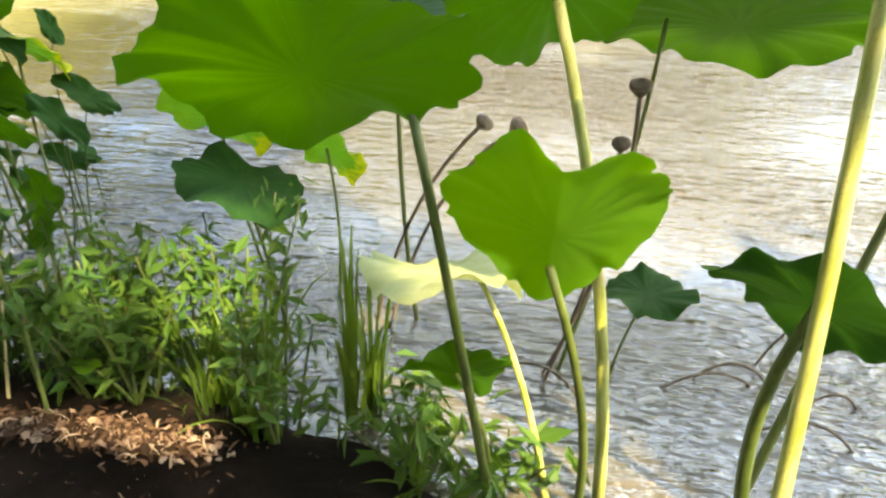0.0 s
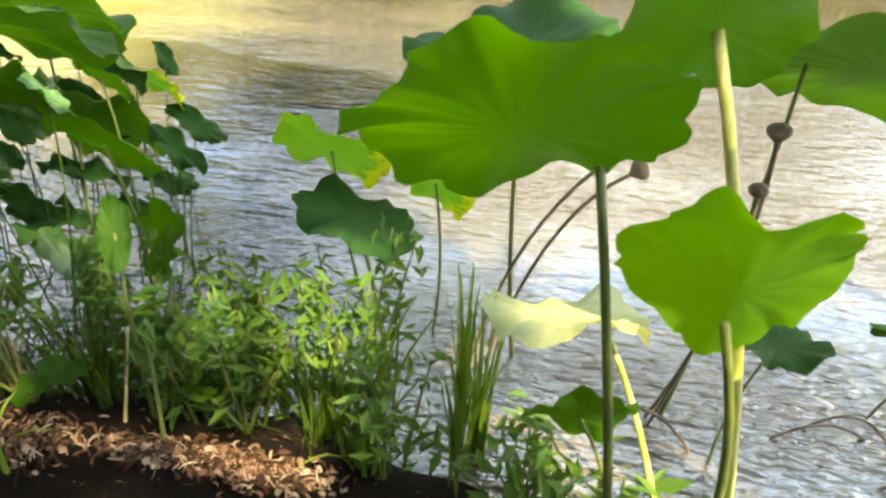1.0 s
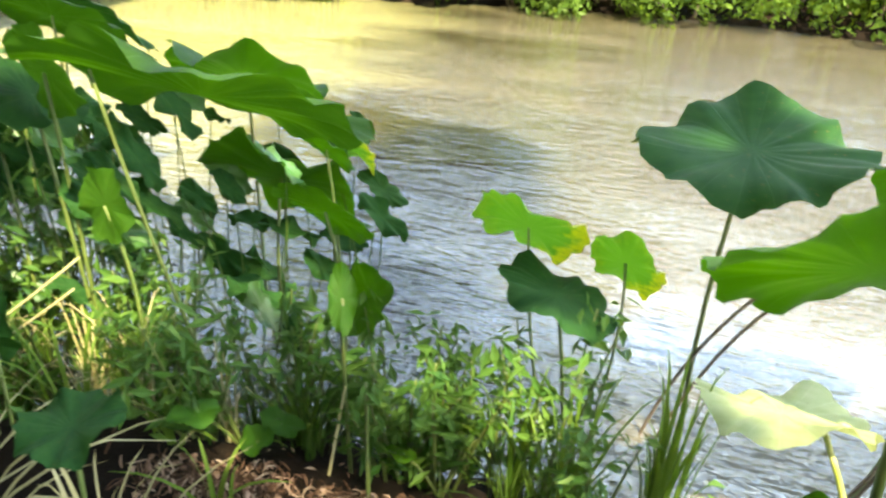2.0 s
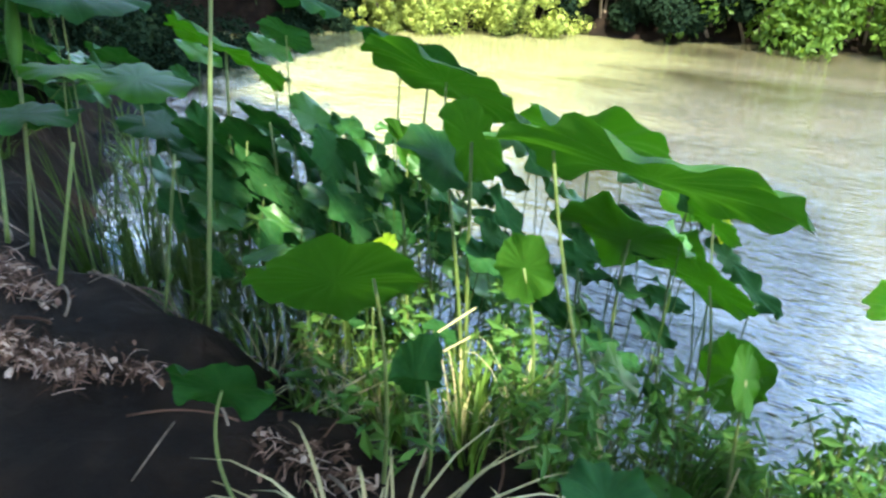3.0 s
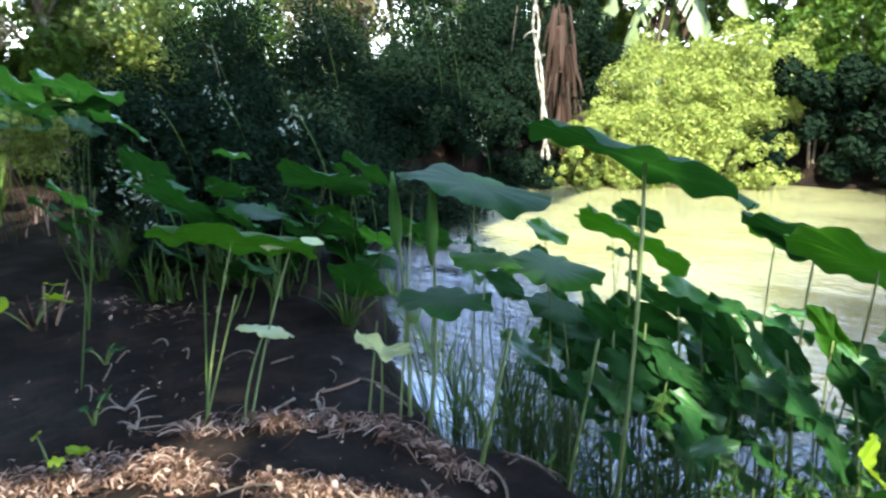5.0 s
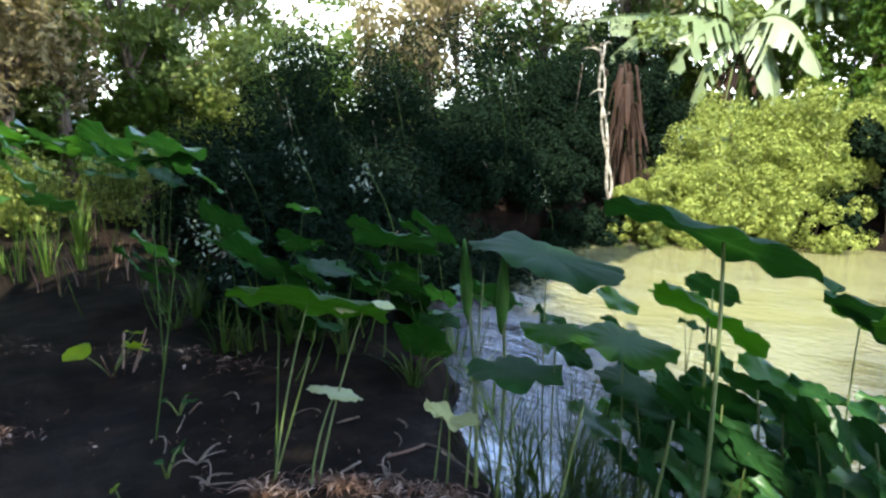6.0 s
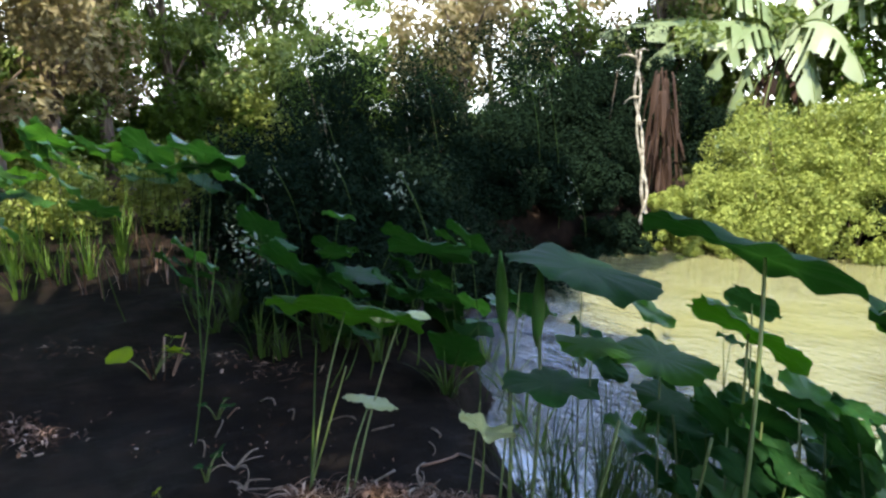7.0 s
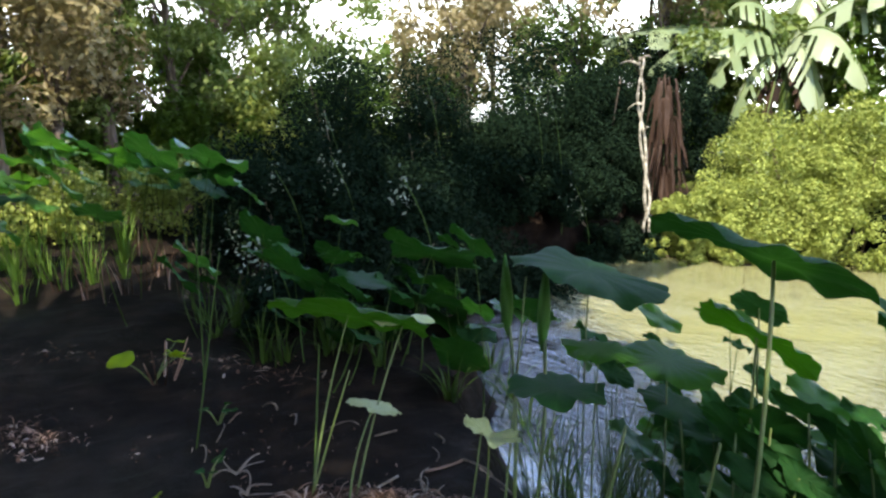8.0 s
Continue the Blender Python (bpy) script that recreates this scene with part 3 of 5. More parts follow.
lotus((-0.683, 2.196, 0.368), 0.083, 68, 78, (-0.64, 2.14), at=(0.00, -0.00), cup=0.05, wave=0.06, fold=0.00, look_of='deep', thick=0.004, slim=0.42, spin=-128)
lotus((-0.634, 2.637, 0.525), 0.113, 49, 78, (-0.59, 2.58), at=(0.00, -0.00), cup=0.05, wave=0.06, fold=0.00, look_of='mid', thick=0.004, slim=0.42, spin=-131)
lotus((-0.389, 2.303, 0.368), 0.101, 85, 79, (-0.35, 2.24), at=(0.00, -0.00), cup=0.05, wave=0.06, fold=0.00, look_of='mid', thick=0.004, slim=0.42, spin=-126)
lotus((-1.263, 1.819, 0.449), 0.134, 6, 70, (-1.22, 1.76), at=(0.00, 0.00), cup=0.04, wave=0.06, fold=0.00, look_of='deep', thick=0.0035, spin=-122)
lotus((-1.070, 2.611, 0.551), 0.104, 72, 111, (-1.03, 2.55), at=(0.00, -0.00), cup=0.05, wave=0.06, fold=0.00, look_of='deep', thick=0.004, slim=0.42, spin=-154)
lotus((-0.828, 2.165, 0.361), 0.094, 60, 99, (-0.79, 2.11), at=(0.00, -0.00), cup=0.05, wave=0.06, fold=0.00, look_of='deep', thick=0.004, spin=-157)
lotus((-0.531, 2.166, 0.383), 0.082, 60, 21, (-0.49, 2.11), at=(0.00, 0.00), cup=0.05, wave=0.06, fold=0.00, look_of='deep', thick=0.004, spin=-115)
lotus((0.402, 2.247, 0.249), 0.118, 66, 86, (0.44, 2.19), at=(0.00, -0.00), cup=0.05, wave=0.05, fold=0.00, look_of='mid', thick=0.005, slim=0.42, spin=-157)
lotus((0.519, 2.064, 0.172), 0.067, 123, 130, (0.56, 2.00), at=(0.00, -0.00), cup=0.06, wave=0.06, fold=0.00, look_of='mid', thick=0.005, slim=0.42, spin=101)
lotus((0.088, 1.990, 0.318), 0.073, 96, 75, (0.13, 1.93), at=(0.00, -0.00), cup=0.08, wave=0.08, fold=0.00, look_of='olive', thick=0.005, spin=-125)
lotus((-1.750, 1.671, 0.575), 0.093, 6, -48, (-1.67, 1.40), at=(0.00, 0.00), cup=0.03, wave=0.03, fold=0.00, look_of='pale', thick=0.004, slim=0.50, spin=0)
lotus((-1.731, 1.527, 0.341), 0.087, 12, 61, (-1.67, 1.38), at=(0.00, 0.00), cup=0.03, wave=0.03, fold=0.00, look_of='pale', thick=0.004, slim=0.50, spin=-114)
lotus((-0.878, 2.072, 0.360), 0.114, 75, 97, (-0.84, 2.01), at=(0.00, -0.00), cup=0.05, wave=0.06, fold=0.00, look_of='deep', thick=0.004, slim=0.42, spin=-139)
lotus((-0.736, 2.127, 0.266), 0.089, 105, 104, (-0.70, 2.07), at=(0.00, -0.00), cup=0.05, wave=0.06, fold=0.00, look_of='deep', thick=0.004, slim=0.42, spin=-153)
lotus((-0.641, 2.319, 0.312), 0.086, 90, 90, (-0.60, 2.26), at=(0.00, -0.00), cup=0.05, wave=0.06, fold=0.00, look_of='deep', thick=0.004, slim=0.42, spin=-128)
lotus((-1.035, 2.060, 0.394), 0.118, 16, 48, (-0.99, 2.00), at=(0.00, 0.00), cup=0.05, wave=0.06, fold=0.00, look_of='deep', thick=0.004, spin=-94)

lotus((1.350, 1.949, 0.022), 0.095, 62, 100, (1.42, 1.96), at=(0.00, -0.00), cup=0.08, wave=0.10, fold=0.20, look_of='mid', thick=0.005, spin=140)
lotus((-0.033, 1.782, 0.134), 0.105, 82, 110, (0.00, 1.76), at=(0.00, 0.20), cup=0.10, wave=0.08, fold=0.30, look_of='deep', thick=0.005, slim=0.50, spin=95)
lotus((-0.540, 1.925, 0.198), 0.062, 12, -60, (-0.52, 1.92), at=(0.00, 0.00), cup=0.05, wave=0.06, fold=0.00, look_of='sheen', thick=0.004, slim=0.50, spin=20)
lotus((1.690, 1.830, 0.760), 0.130, 14, 90, (1.79, 1.66), at=(0.00, 0.00), cup=0.10, wave=0.08, fold=0.00, look_of='mid', thick=0.0130, spin=40, stem=SUNSTALK)

# the thick of the colony: more leaves in the shade along the bank and in the shallows
KINDS = []
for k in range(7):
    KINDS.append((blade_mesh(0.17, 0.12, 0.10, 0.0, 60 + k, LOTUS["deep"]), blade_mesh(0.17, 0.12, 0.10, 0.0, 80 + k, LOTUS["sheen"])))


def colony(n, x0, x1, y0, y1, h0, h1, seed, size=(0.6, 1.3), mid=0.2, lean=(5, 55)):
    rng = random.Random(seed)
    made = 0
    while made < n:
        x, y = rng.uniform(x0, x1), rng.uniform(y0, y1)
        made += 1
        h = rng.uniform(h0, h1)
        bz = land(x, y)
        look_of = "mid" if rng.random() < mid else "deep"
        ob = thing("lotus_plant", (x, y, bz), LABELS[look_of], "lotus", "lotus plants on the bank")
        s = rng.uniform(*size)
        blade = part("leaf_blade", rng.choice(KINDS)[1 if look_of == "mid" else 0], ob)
        top = Vector((rng.uniform(-0.18, 0.18), rng.uniform(-0.08, 0.2), h - bz))
        blade.matrix_local = Matrix.Translation(top) @ Euler((-radians(rng.uniform(*lean)), radians(rng.uniform(-20, 20)), rng.uniform(0, 6.28)), 'ZXY').to_matrix().to_4x4() @ Matrix.Scale(s, 4)
        v, f = tube(bow((0, 0, -0.02), top, (rng.uniform(-.04, .04), rng.uniform(-.04, .04), 0), 6), [0.0038 - 0.0004 * i for i in range(6)], 6)
        part("stalk", mesh_of("stalk", v, f, REED), ob, "dark green lotus stalk")


colony(9, -2.9, -2.2, 2.2, 2.7, 0.12, 0.32, 5, (0.5, 0.9), 0.5)


def drooping(n, x0, x1, y0, y1, h0, h1, seed, size=(0.3, 0.6)):
    """Small ragged leaves that hang down from short stalks over the shallows, most of them sloping one way with the light."""
    rng = random.Random(seed)
    for k in range(n):
        x, y, h = rng.uniform(x0, x1), rng.uniform(y0, y1), rng.uniform(h0, h1)
        bz = land(x, y)
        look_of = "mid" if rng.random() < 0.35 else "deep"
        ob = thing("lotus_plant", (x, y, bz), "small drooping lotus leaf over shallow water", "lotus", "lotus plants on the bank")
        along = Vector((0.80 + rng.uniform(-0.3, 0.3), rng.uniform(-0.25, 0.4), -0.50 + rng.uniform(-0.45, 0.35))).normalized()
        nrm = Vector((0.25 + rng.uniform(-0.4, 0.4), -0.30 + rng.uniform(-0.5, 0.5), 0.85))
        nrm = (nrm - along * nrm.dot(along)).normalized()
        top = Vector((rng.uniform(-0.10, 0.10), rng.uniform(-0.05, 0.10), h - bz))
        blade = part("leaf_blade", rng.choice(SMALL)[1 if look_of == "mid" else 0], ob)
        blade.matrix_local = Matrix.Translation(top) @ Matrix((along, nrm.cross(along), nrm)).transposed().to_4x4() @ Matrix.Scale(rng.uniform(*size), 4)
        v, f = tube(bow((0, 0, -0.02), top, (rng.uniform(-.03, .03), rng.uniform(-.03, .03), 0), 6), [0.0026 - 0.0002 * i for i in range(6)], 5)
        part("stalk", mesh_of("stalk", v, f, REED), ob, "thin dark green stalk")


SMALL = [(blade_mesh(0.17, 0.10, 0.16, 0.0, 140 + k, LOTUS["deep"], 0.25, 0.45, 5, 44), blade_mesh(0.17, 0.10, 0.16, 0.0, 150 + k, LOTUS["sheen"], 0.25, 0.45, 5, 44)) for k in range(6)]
drooping(48, -0.85, 0.15, 2.05, 2.62, -0.05, 0.40, 6)
drooping(30, -0.95, -0.30, 1.98, 2.32, -0.05, 0.32, 36, (0.3, 0.55))
drooping(30, -0.40, 0.42, 2.10, 2.75, -0.12, 0.36, 26)
drooping(16, -1.05, -0.68, 2.0, 2.4, 0.10, 0.38, 46, (0.5, 0.8))
drooping(16, -1.24, -1.0, 2.12, 2.45, 0.06, 0.34, 56, (0.45, 0.8))
drooping(10, -0.80, -0.48, 2.25, 2.60, 0.0, 0.30, 66, (0.5, 0.8))
drooping(12, -1.5, -0.85, 2.1, 2.7, 0.25, 0.5, 17, (0.3, 0.55))
colony(6, -8.6, -6.6, 0.0, 3.0, 0.6, 1.0, 9, (0.8, 1.4), 0.8)
colony(44, -6.8, -3.9, 0.5, 2.7, 0.70, 1.12, 7, (0.7, 1.3), 0.7)
colony(36, -3.9, -2.3, 1.7, 2.9, 0.15, 0.6, 8, (0.5, 1.1), 0.12)


# ---- leafy plants ----
def leaf_cloud(points, normals, sizes, seed, slim=0.5):
    """Verts and faces of small pointed leaves, each of four corners folded along its middle."""
    rng = np.random.default_rng(seed)
    n = len(points)
    d = rng.normal(size=(n, 3))
    nn = normals + 0.7 * rng.normal(size=(n, 3))
    nn /= np.linalg.norm(nn, axis=1)[:, None]
    d -= nn * np.sum(d * nn, axis=1)[:, None]
    d /= np.linalg.norm(d, axis=1)[:, None]
    w = np.cross(nn, d)
    s = sizes[:, None]
    v = np.stack([points - d * s * 0.5, points + w * s * slim * 0.5 + nn * s * 0.08, points + d * s * 0.5, points - w * s * slim * 0.5 + nn * s * 0.08], 1).reshape(-1, 3)
    i = np.arange(n)[:, None] * 4
    return v, np.concatenate([i + np.array([[0, 1, 2]]), i + np.array([[0, 2, 3]])], 0)


def clump_points(centres, radii, n, seed, shell=0.55, squash=1.0):
    """Points and outward directions spread over many round clumps."""
    rng = np.random.default_rng(seed)
    pick = rng.choice(len(centres), size=n, p=(radii ** 2) / np.sum(radii ** 2))
    d = rng.normal(size=(n, 3))
    d /= np.linalg.norm(d, axis=1)[:, None]
    k = radii[pick] * (shell + (1 - shell) * rng.random(n) ** 0.5)
    p = centres[pick] + d * k[:, None] * np.array([1, 1, squash])
    nrm = d + np.array([0, 0, 0.6])
    return p, nrm


def bush(name, at, size, n, leaf, material, label, category="bush", clumps=26, seed=1, group="", tuft=(0.18, 0.34)):
    """A shrub: woody stems and a crown of many small leaves in uneven clumps. size: half widths and height."""
    rng = np.random.default_rng(seed)
    hx, hy, h = size
    cc, rr = [], []
    for _ in range(clumps):
        a, r = rng.uniform(0, 6.28), rng.random() ** 0.5
        z = rng.uniform(0.12, 0.92)
        fall = 1 - 0.45 * z ** 2
        cc.append((hx * r * math.cos(a) * fall, hy * r * math.sin(a) * fall, h * z * (0.75 + 0.35 * rng.random())))
        rr.append(rng.uniform(*tuft) * min(hx, h))
    cc, rr = np.array(cc), np.array(rr)
    p, nrm = clump_points(cc, rr, n, seed + 1)
    p[:, 2] = np.abs(p[:, 2])
    v, f = leaf_cloud(p, nrm, leaf * rng.uniform(0.5, 1.3, n), seed + 2)
    ob = thing(name, at, label, category, group)
    part("crown", mesh_of("crown", v, f, material, smooth=False), ob)
    for k in range(5):
        c = cc[(k * 5) % clumps]
        tv, tf = tube(bow((c[0] * 0.15, c[1] * 0.15, -0.1), c, (0, 0, 0.05)), [0.02 - 0.0018 * i for i in range(9)], 6)
        part("stem", mesh_of("stem", tv, tf, BARK), ob)
    return ob


def tree(at, height, spread, trunk_r, n, leaf, material, label, lean=(0, 0), bare=0.35, seed=1, clumps=40, off=(0, 0)):
    """A tree: tapered trunk, limbs and a crown of small leaves in clumps with gaps. off: how far the crown hangs to one side."""
    rng = np.random.default_rng(seed)
    ob = thing("tree", at, label, "tree", "trees round the river")
    top = Vector((lean[0], lean[1], height * 0.85))
    pts = bow((0, 0, -0.2), top, (0.1 * rng.normal(), 0.1 * rng.normal(), 0), 10)
    tv, tf = tube(pts, [trunk_r * (1.25 - 1.05 * i / 9) for i in range(10)], 10)
    part("trunk", mesh_of("trunk", tv, tf, BARK), ob)
    cc, rr = [], []
    for _ in range(clumps):
        a, r, z = rng.uniform(0, 6.28), rng.random() ** 0.5, rng.uniform(bare, 1.0)
        w = spread * (0.55 + 0.6 * math.sin(math.pi * min(1, (z - bare) / (1 - bare) * 0.85 + 0.1)))
        cc.append((lean[0] * z + off[0] * z + w * r * math.cos(a), lean[1] * z + off[1] * z + w * r * math.sin(a), height * z))
        rr.append(rng.uniform(0.10, 0.22) * spread + 0.12)
    cc, rr = np.array(cc), np.array(rr)
    p, nrm = clump_points(cc, rr, n, seed + 1, 0.3, 0.75)
    v, f = leaf_cloud(p, nrm, leaf * rng.uniform(0.5, 1.3, n), seed + 2)
    part("crown", mesh_of("crown", v, f, material, smooth=False), ob)
    for k in range(0, clumps, max(1, clumps // 12)):
        z = max(0.25, cc[k][2] / height - 0.25)
        s = pts[min(9, int(z * 9))]
        lv, lf = tube(bow(s, cc[k], (0, 0, 0.12 * spread), 7), [trunk_r * 0.32 * (1 - 0.12 * i) for i in range(7)], 6)
        part("limb", mesh_of("limb", lv, lf, BARK), ob)
    return ob


def grass(at, height, spread, n, material, label, name="grass_clump", seed=1, width=0.006, droop=0.5, category="grass", lean=(0, 0)):
    """A tuft of long narrow arching blades."""
    rng = random.Random(seed)
    verts, faces = [], []
    for _ in range(n):
        a = rng.uniform(0, 6.28)
        r0 = spread * 0.25 * rng.random()
        x, y, z = r0 * math.cos(a), r0 * math.sin(a), -0.01
        h = height * rng.uniform(0.45, 1.1)
        out = spread * rng.uniform(0.2, 1.0)
        a += rng.uniform(-0.5, 0.5)
        w = width * rng.uniform(0.6, 1.3)
        px, py = -math.sin(a) * w, math.cos(a) * w
        b = len(verts)
        for i in range(6):
            t = i / 5
            k = t ** 1.6
            cx, cy = x + out * k * math.cos(a) + lean[0] * k, y + out * k * math.sin(a) + lean[1] * k
            cz = z + h * (t - droop * t ** 3 * 0.6)
            s = (1 - t) ** 0.6 + 0.05
            verts += [(cx + px * s, cy + py * s, cz), (cx, cy, cz - w * 0.5 * s), (cx - px * s, cy - py * s, cz)]
            if i:
                for q in (0, 1):
                    faces.append((b + 3 * (i - 1) + q, b + 3 * (i - 1) + q + 1, b + 3 * i + q + 1, b + 3 * i + q))
    ob = new(name, mesh_of(name, verts, faces, material))
    ob.location = (*at, land(*at))
    return tagged(ob, label, category, "grass on the bank", "stuff")


def weed(at, height, n_stems, seed, spread=0.12, leaf=0.05, label="leafy green weed with narrow toothed leaves", slim=0.32):
    """A herb: a few stems, each with many narrow leaves along it."""
    rng = random.Random(seed)
    ob = thing("weed_plant", (*at, land(*at)), label, "weed", "weeds on the bank")
    lp, ln, ls = [], [], []
    for _ in range(n_stems):
        a = rng.uniform(0, 6.28)
        tip = (spread * rng.random() * math.cos(a) * 2, spread * rng.random() * math.sin(a) * 2, height * rng.uniform(0.6, 1.1))
        pts = bow((spread * 0.3 * math.cos(a), spread * 0.3 * math.sin(a), -0.01), tip, (0, 0, 0.03), 8)
        v, f = tube(pts, [0.0045 - 0.0004 * i for i in range(8)], 6)
        part("stem", mesh_of("stem", v, f, STALK), ob)
        for k in range(int(26 * height / 0.3)):
            t = rng.uniform(0.2, 1.0)
            p = pts[min(7, int(t * 7.99))]
            b = rng.uniform(0, 6.28)
            o = leaf * rng.uniform(0.3, 1.1)
            lp.append((p.x + o * math.cos(b), p.y + o * math.sin(b), p.z + rng.uniform(-0.02, 0.03)))
            ln.append((0.5 * math.cos(b), 0.5 * math.sin(b), 1.0))
            ls.append(leaf * rng.uniform(0.7, 1.6))
    v, f = leaf_cloud(np.array(lp), np.array(ln), np.array(ls), seed, slim)
    part("leaves", mesh_of("leaves", v, f, WEED, smooth=False), ob)
    return ob


# the herbs and grass at the water's edge
weed((0.92, 2.10), 0.42, 8, 11, 0.10, 0.036)
weed((0.80, 2.14), 0.36, 7, 12, 0.10, 0.036)
weed((1.02, 2.02), 0.30, 6, 13, 0.10, 0.036)
weed((0.66, 2.08), 0.26, 5, 14, 0.08, 0.05, "low fern-like weed at the waterside")
weed((0.58, 2.18), 0.22, 6, 36, 0.10, 0.036, "low fern-like weed at the waterside")
weed((0.45, 2.10), 0.36, 5, 15, 0.08, 0.05, "low fern-like weed at the waterside")
weed((0.62, 2.08), 0.42, 6, 38, 0.10, 0.036)
weed((0.74, 2.06), 0.40, 6, 39, 0.10, 0.036)
weed((0.36, 2.10), 0.40, 6, 35, 0.10, 0.036)
weed((0.24, 1.98), 0.36, 6, 40, 0.12, 0.042)
weed((0.08, 2.08), 0.36, 6, 41, 0.12, 0.042)
weed((1.28, 2.00), 0.22, 6, 16, 0.10, 0.05)
weed((1.45, 1.98), 0.18, 5, 17, 0.10, 0.06)
weed((0.10, 1.98), 0.26, 3, 18, 0.10, 0.042)
weed((-0.12, 2.02), 0.34, 4, 19, 0.12, 0.042)
weed((-0.35, 2.02), 0.28, 4, 20, 0.12, 0.042)
weed((-0.6, 2.02), 0.26, 4, 21, 0.10, 0.042)
weed((-0.78, 2.1), 0.42, 3, 22, 0.10, 0.042)
weed((-0.45, 2.2), 0.56, 5, 23, 0.12, 0.042)
weed((-0.2, 2.2), 0.62, 5, 24, 0.12, 0.042)
weed((0.05, 2.15), 0.5, 5, 25, 0.12, 0.042)
weed((-0.1, 1.8), 0.16, 3, 26, 0.12, 0.06)
weed((-0.4, 1.85), 0.14, 3, 27, 0.12, 0.06)
weed((-0.95, 1.95), 0.14, 5, 28, 0.10, 0.05)
for k, (x, y, h, s, n) in enumerate(((0.98, 2.0, 0.5, 0.16, 26), (0.88, 2.06, 0.45, 0.15, 20), (1.15, 2.08, 0.66, 0.07, 26), (1.18, 2.12, 0.6, 0.08, 20),
                                     (0.38, 1.80, 0.26, 0.16, 7), (0.22, 1.90, 0.32, 0.18, 9), (0.05, 1.85, 0.36, 0.2, 14), (-0.2, 1.92, 0.35, 0.2, 20),
                                     (-0.5, 1.98, 0.24, 0.2, 12), (-0.72, 1.98, 0.22, 0.16, 10),
                                     (-1.5, 2.25, 0.34, 0.2, 14), (-1.7, 2.4, 0.32, 0.2, 14), (-1.95, 2.55, 0.35, 0.2, 16), (-2.2, 2.75, 0.4, 0.2, 18), (-2.5, 2.95, 0.3, 0.2, 18), (-2.9, 3.2, 0.32, 0.2, 18), (0.45, 2.02, 0.26, 0.14, 12), (-0.05, 2.1, 0.45, 0.16, 26), (-0.35, 2.15, 0.4, 0.2, 26), (-0.6, 2.2, 0.4, 0.2, 26), (1.3, 1.95, 0.2, 0.12, 16), (0.6, 2.1, 0.2, 0.14, 16))):
    grass((x, y), h, s, n, GRASS, "tuft of long green grass at the water's edge", seed=200 + k)
for k, (x, y, h, s, n) in enumerate(((-0.22, 1.93, 0.42, 0.16, 22), (-0.05, 2.0, 0.5, 0.14, 22), (0.12, 1.95, 0.44, 0.16, 20), (-0.42, 2.0, 0.34, 0.2, 22), (-0.62, 1.96, 0.24, 0.2, 18), (0.30, 1.98, 0.40, 0.12, 14), (-1.0, 2.0, 0.2, 0.16, 12))):
    grass((x, y), h, s, n, STRAW, "tuft of pale dry reeds at the water's edge", "dry_reeds", 260 + k, 0.0028, 0.7)
rng = random.Random(29)
for k in range(85):
    x, y = rng.uniform(-1.55, -0.3), rng.uniform(2.0, 2.5)
    grass((x, y), 0.22 - land(x, y) + rng.uniform(-0.1, 0.12), 0.15, rng.randrange(6, 10), REED, "thin dark green reeds standing in the shallows", "reeds", 300 + k, 0.0028, rng.uniform(0.2, 0.9), lean=(rng.uniform(-0.2, 0.26), rng.uniform(-0.1, 0.1)))
for k in range(34):
    x, y = rng.uniform(-1.62, -1.12), rng.uniform(2.05, 2.6)
    grass((x, y), 0.30 - land(x, y) + rng.uniform(-0.1, 0.14), 0.12, rng.randrange(6, 10), REED, "thin dark green reeds standing in the shallows", "reeds", 600 + k, 0.003, rng.uniform(0.1, 0.6), lean=(rng.uniform(-0.15, 0.2), rng.uniform(-0.1, 0.1)))
for k in range(20):
    x, y = rng.uniform(-0.15, 1.0), rng.uniform(1.98, 2.24)
    grass((x, y), rng.uniform(0.25, 0.42), 0.16, 16, REED, "thin dark green reeds at the water's edge", "reeds", 400 + k, 0.003, 0.6)
for k in range(16):
    x, y = rng.uniform(-6.4, -4.2), rng.uniform(1.4, 2.6)
    grass((x, y), rng.uniform(0.3, 0.5), 0.2, 6, LITTER, "thin dry stems standing under lotus leaves", "dry_stems", 360 + k, 0.004, 0.1)
for k in range(14):
    x, y = rng.uniform(-3.9, -2.0), rng.uniform(1.9, 2.6) - 0.2
    grass((x, y), rng.uniform(0.2, 0.45), 0.2, 18, REED, "dark green grass in the shade of the bank", "grass_clump", 380 + k, 0.005, 0.5)
for k in range(16):
    x, y = rng.uniform(-6.6, -4.7), rng.uniform(1.0, 2.3)
    grass((x, y), rng.uniform(0.35, 0.6), 0.2, 12, GRASS, "sunlit yellow-green stems under lotus leaves", "grass_clump", 420 + k, 0.006, 0.2)
grass((0.05, 1.52), 0.38, 0.46, 60, STRAW, "spreading tuft of pale dry grass on dark soil", "dry_grass", 240, 0.004, 1.1)
grass((0.30, 1.62), 0.42, 0.22, 22, STRAW, "spreading tuft of pale dry grass on dark soil", "dry_grass", 241, 0.004, 0.6)

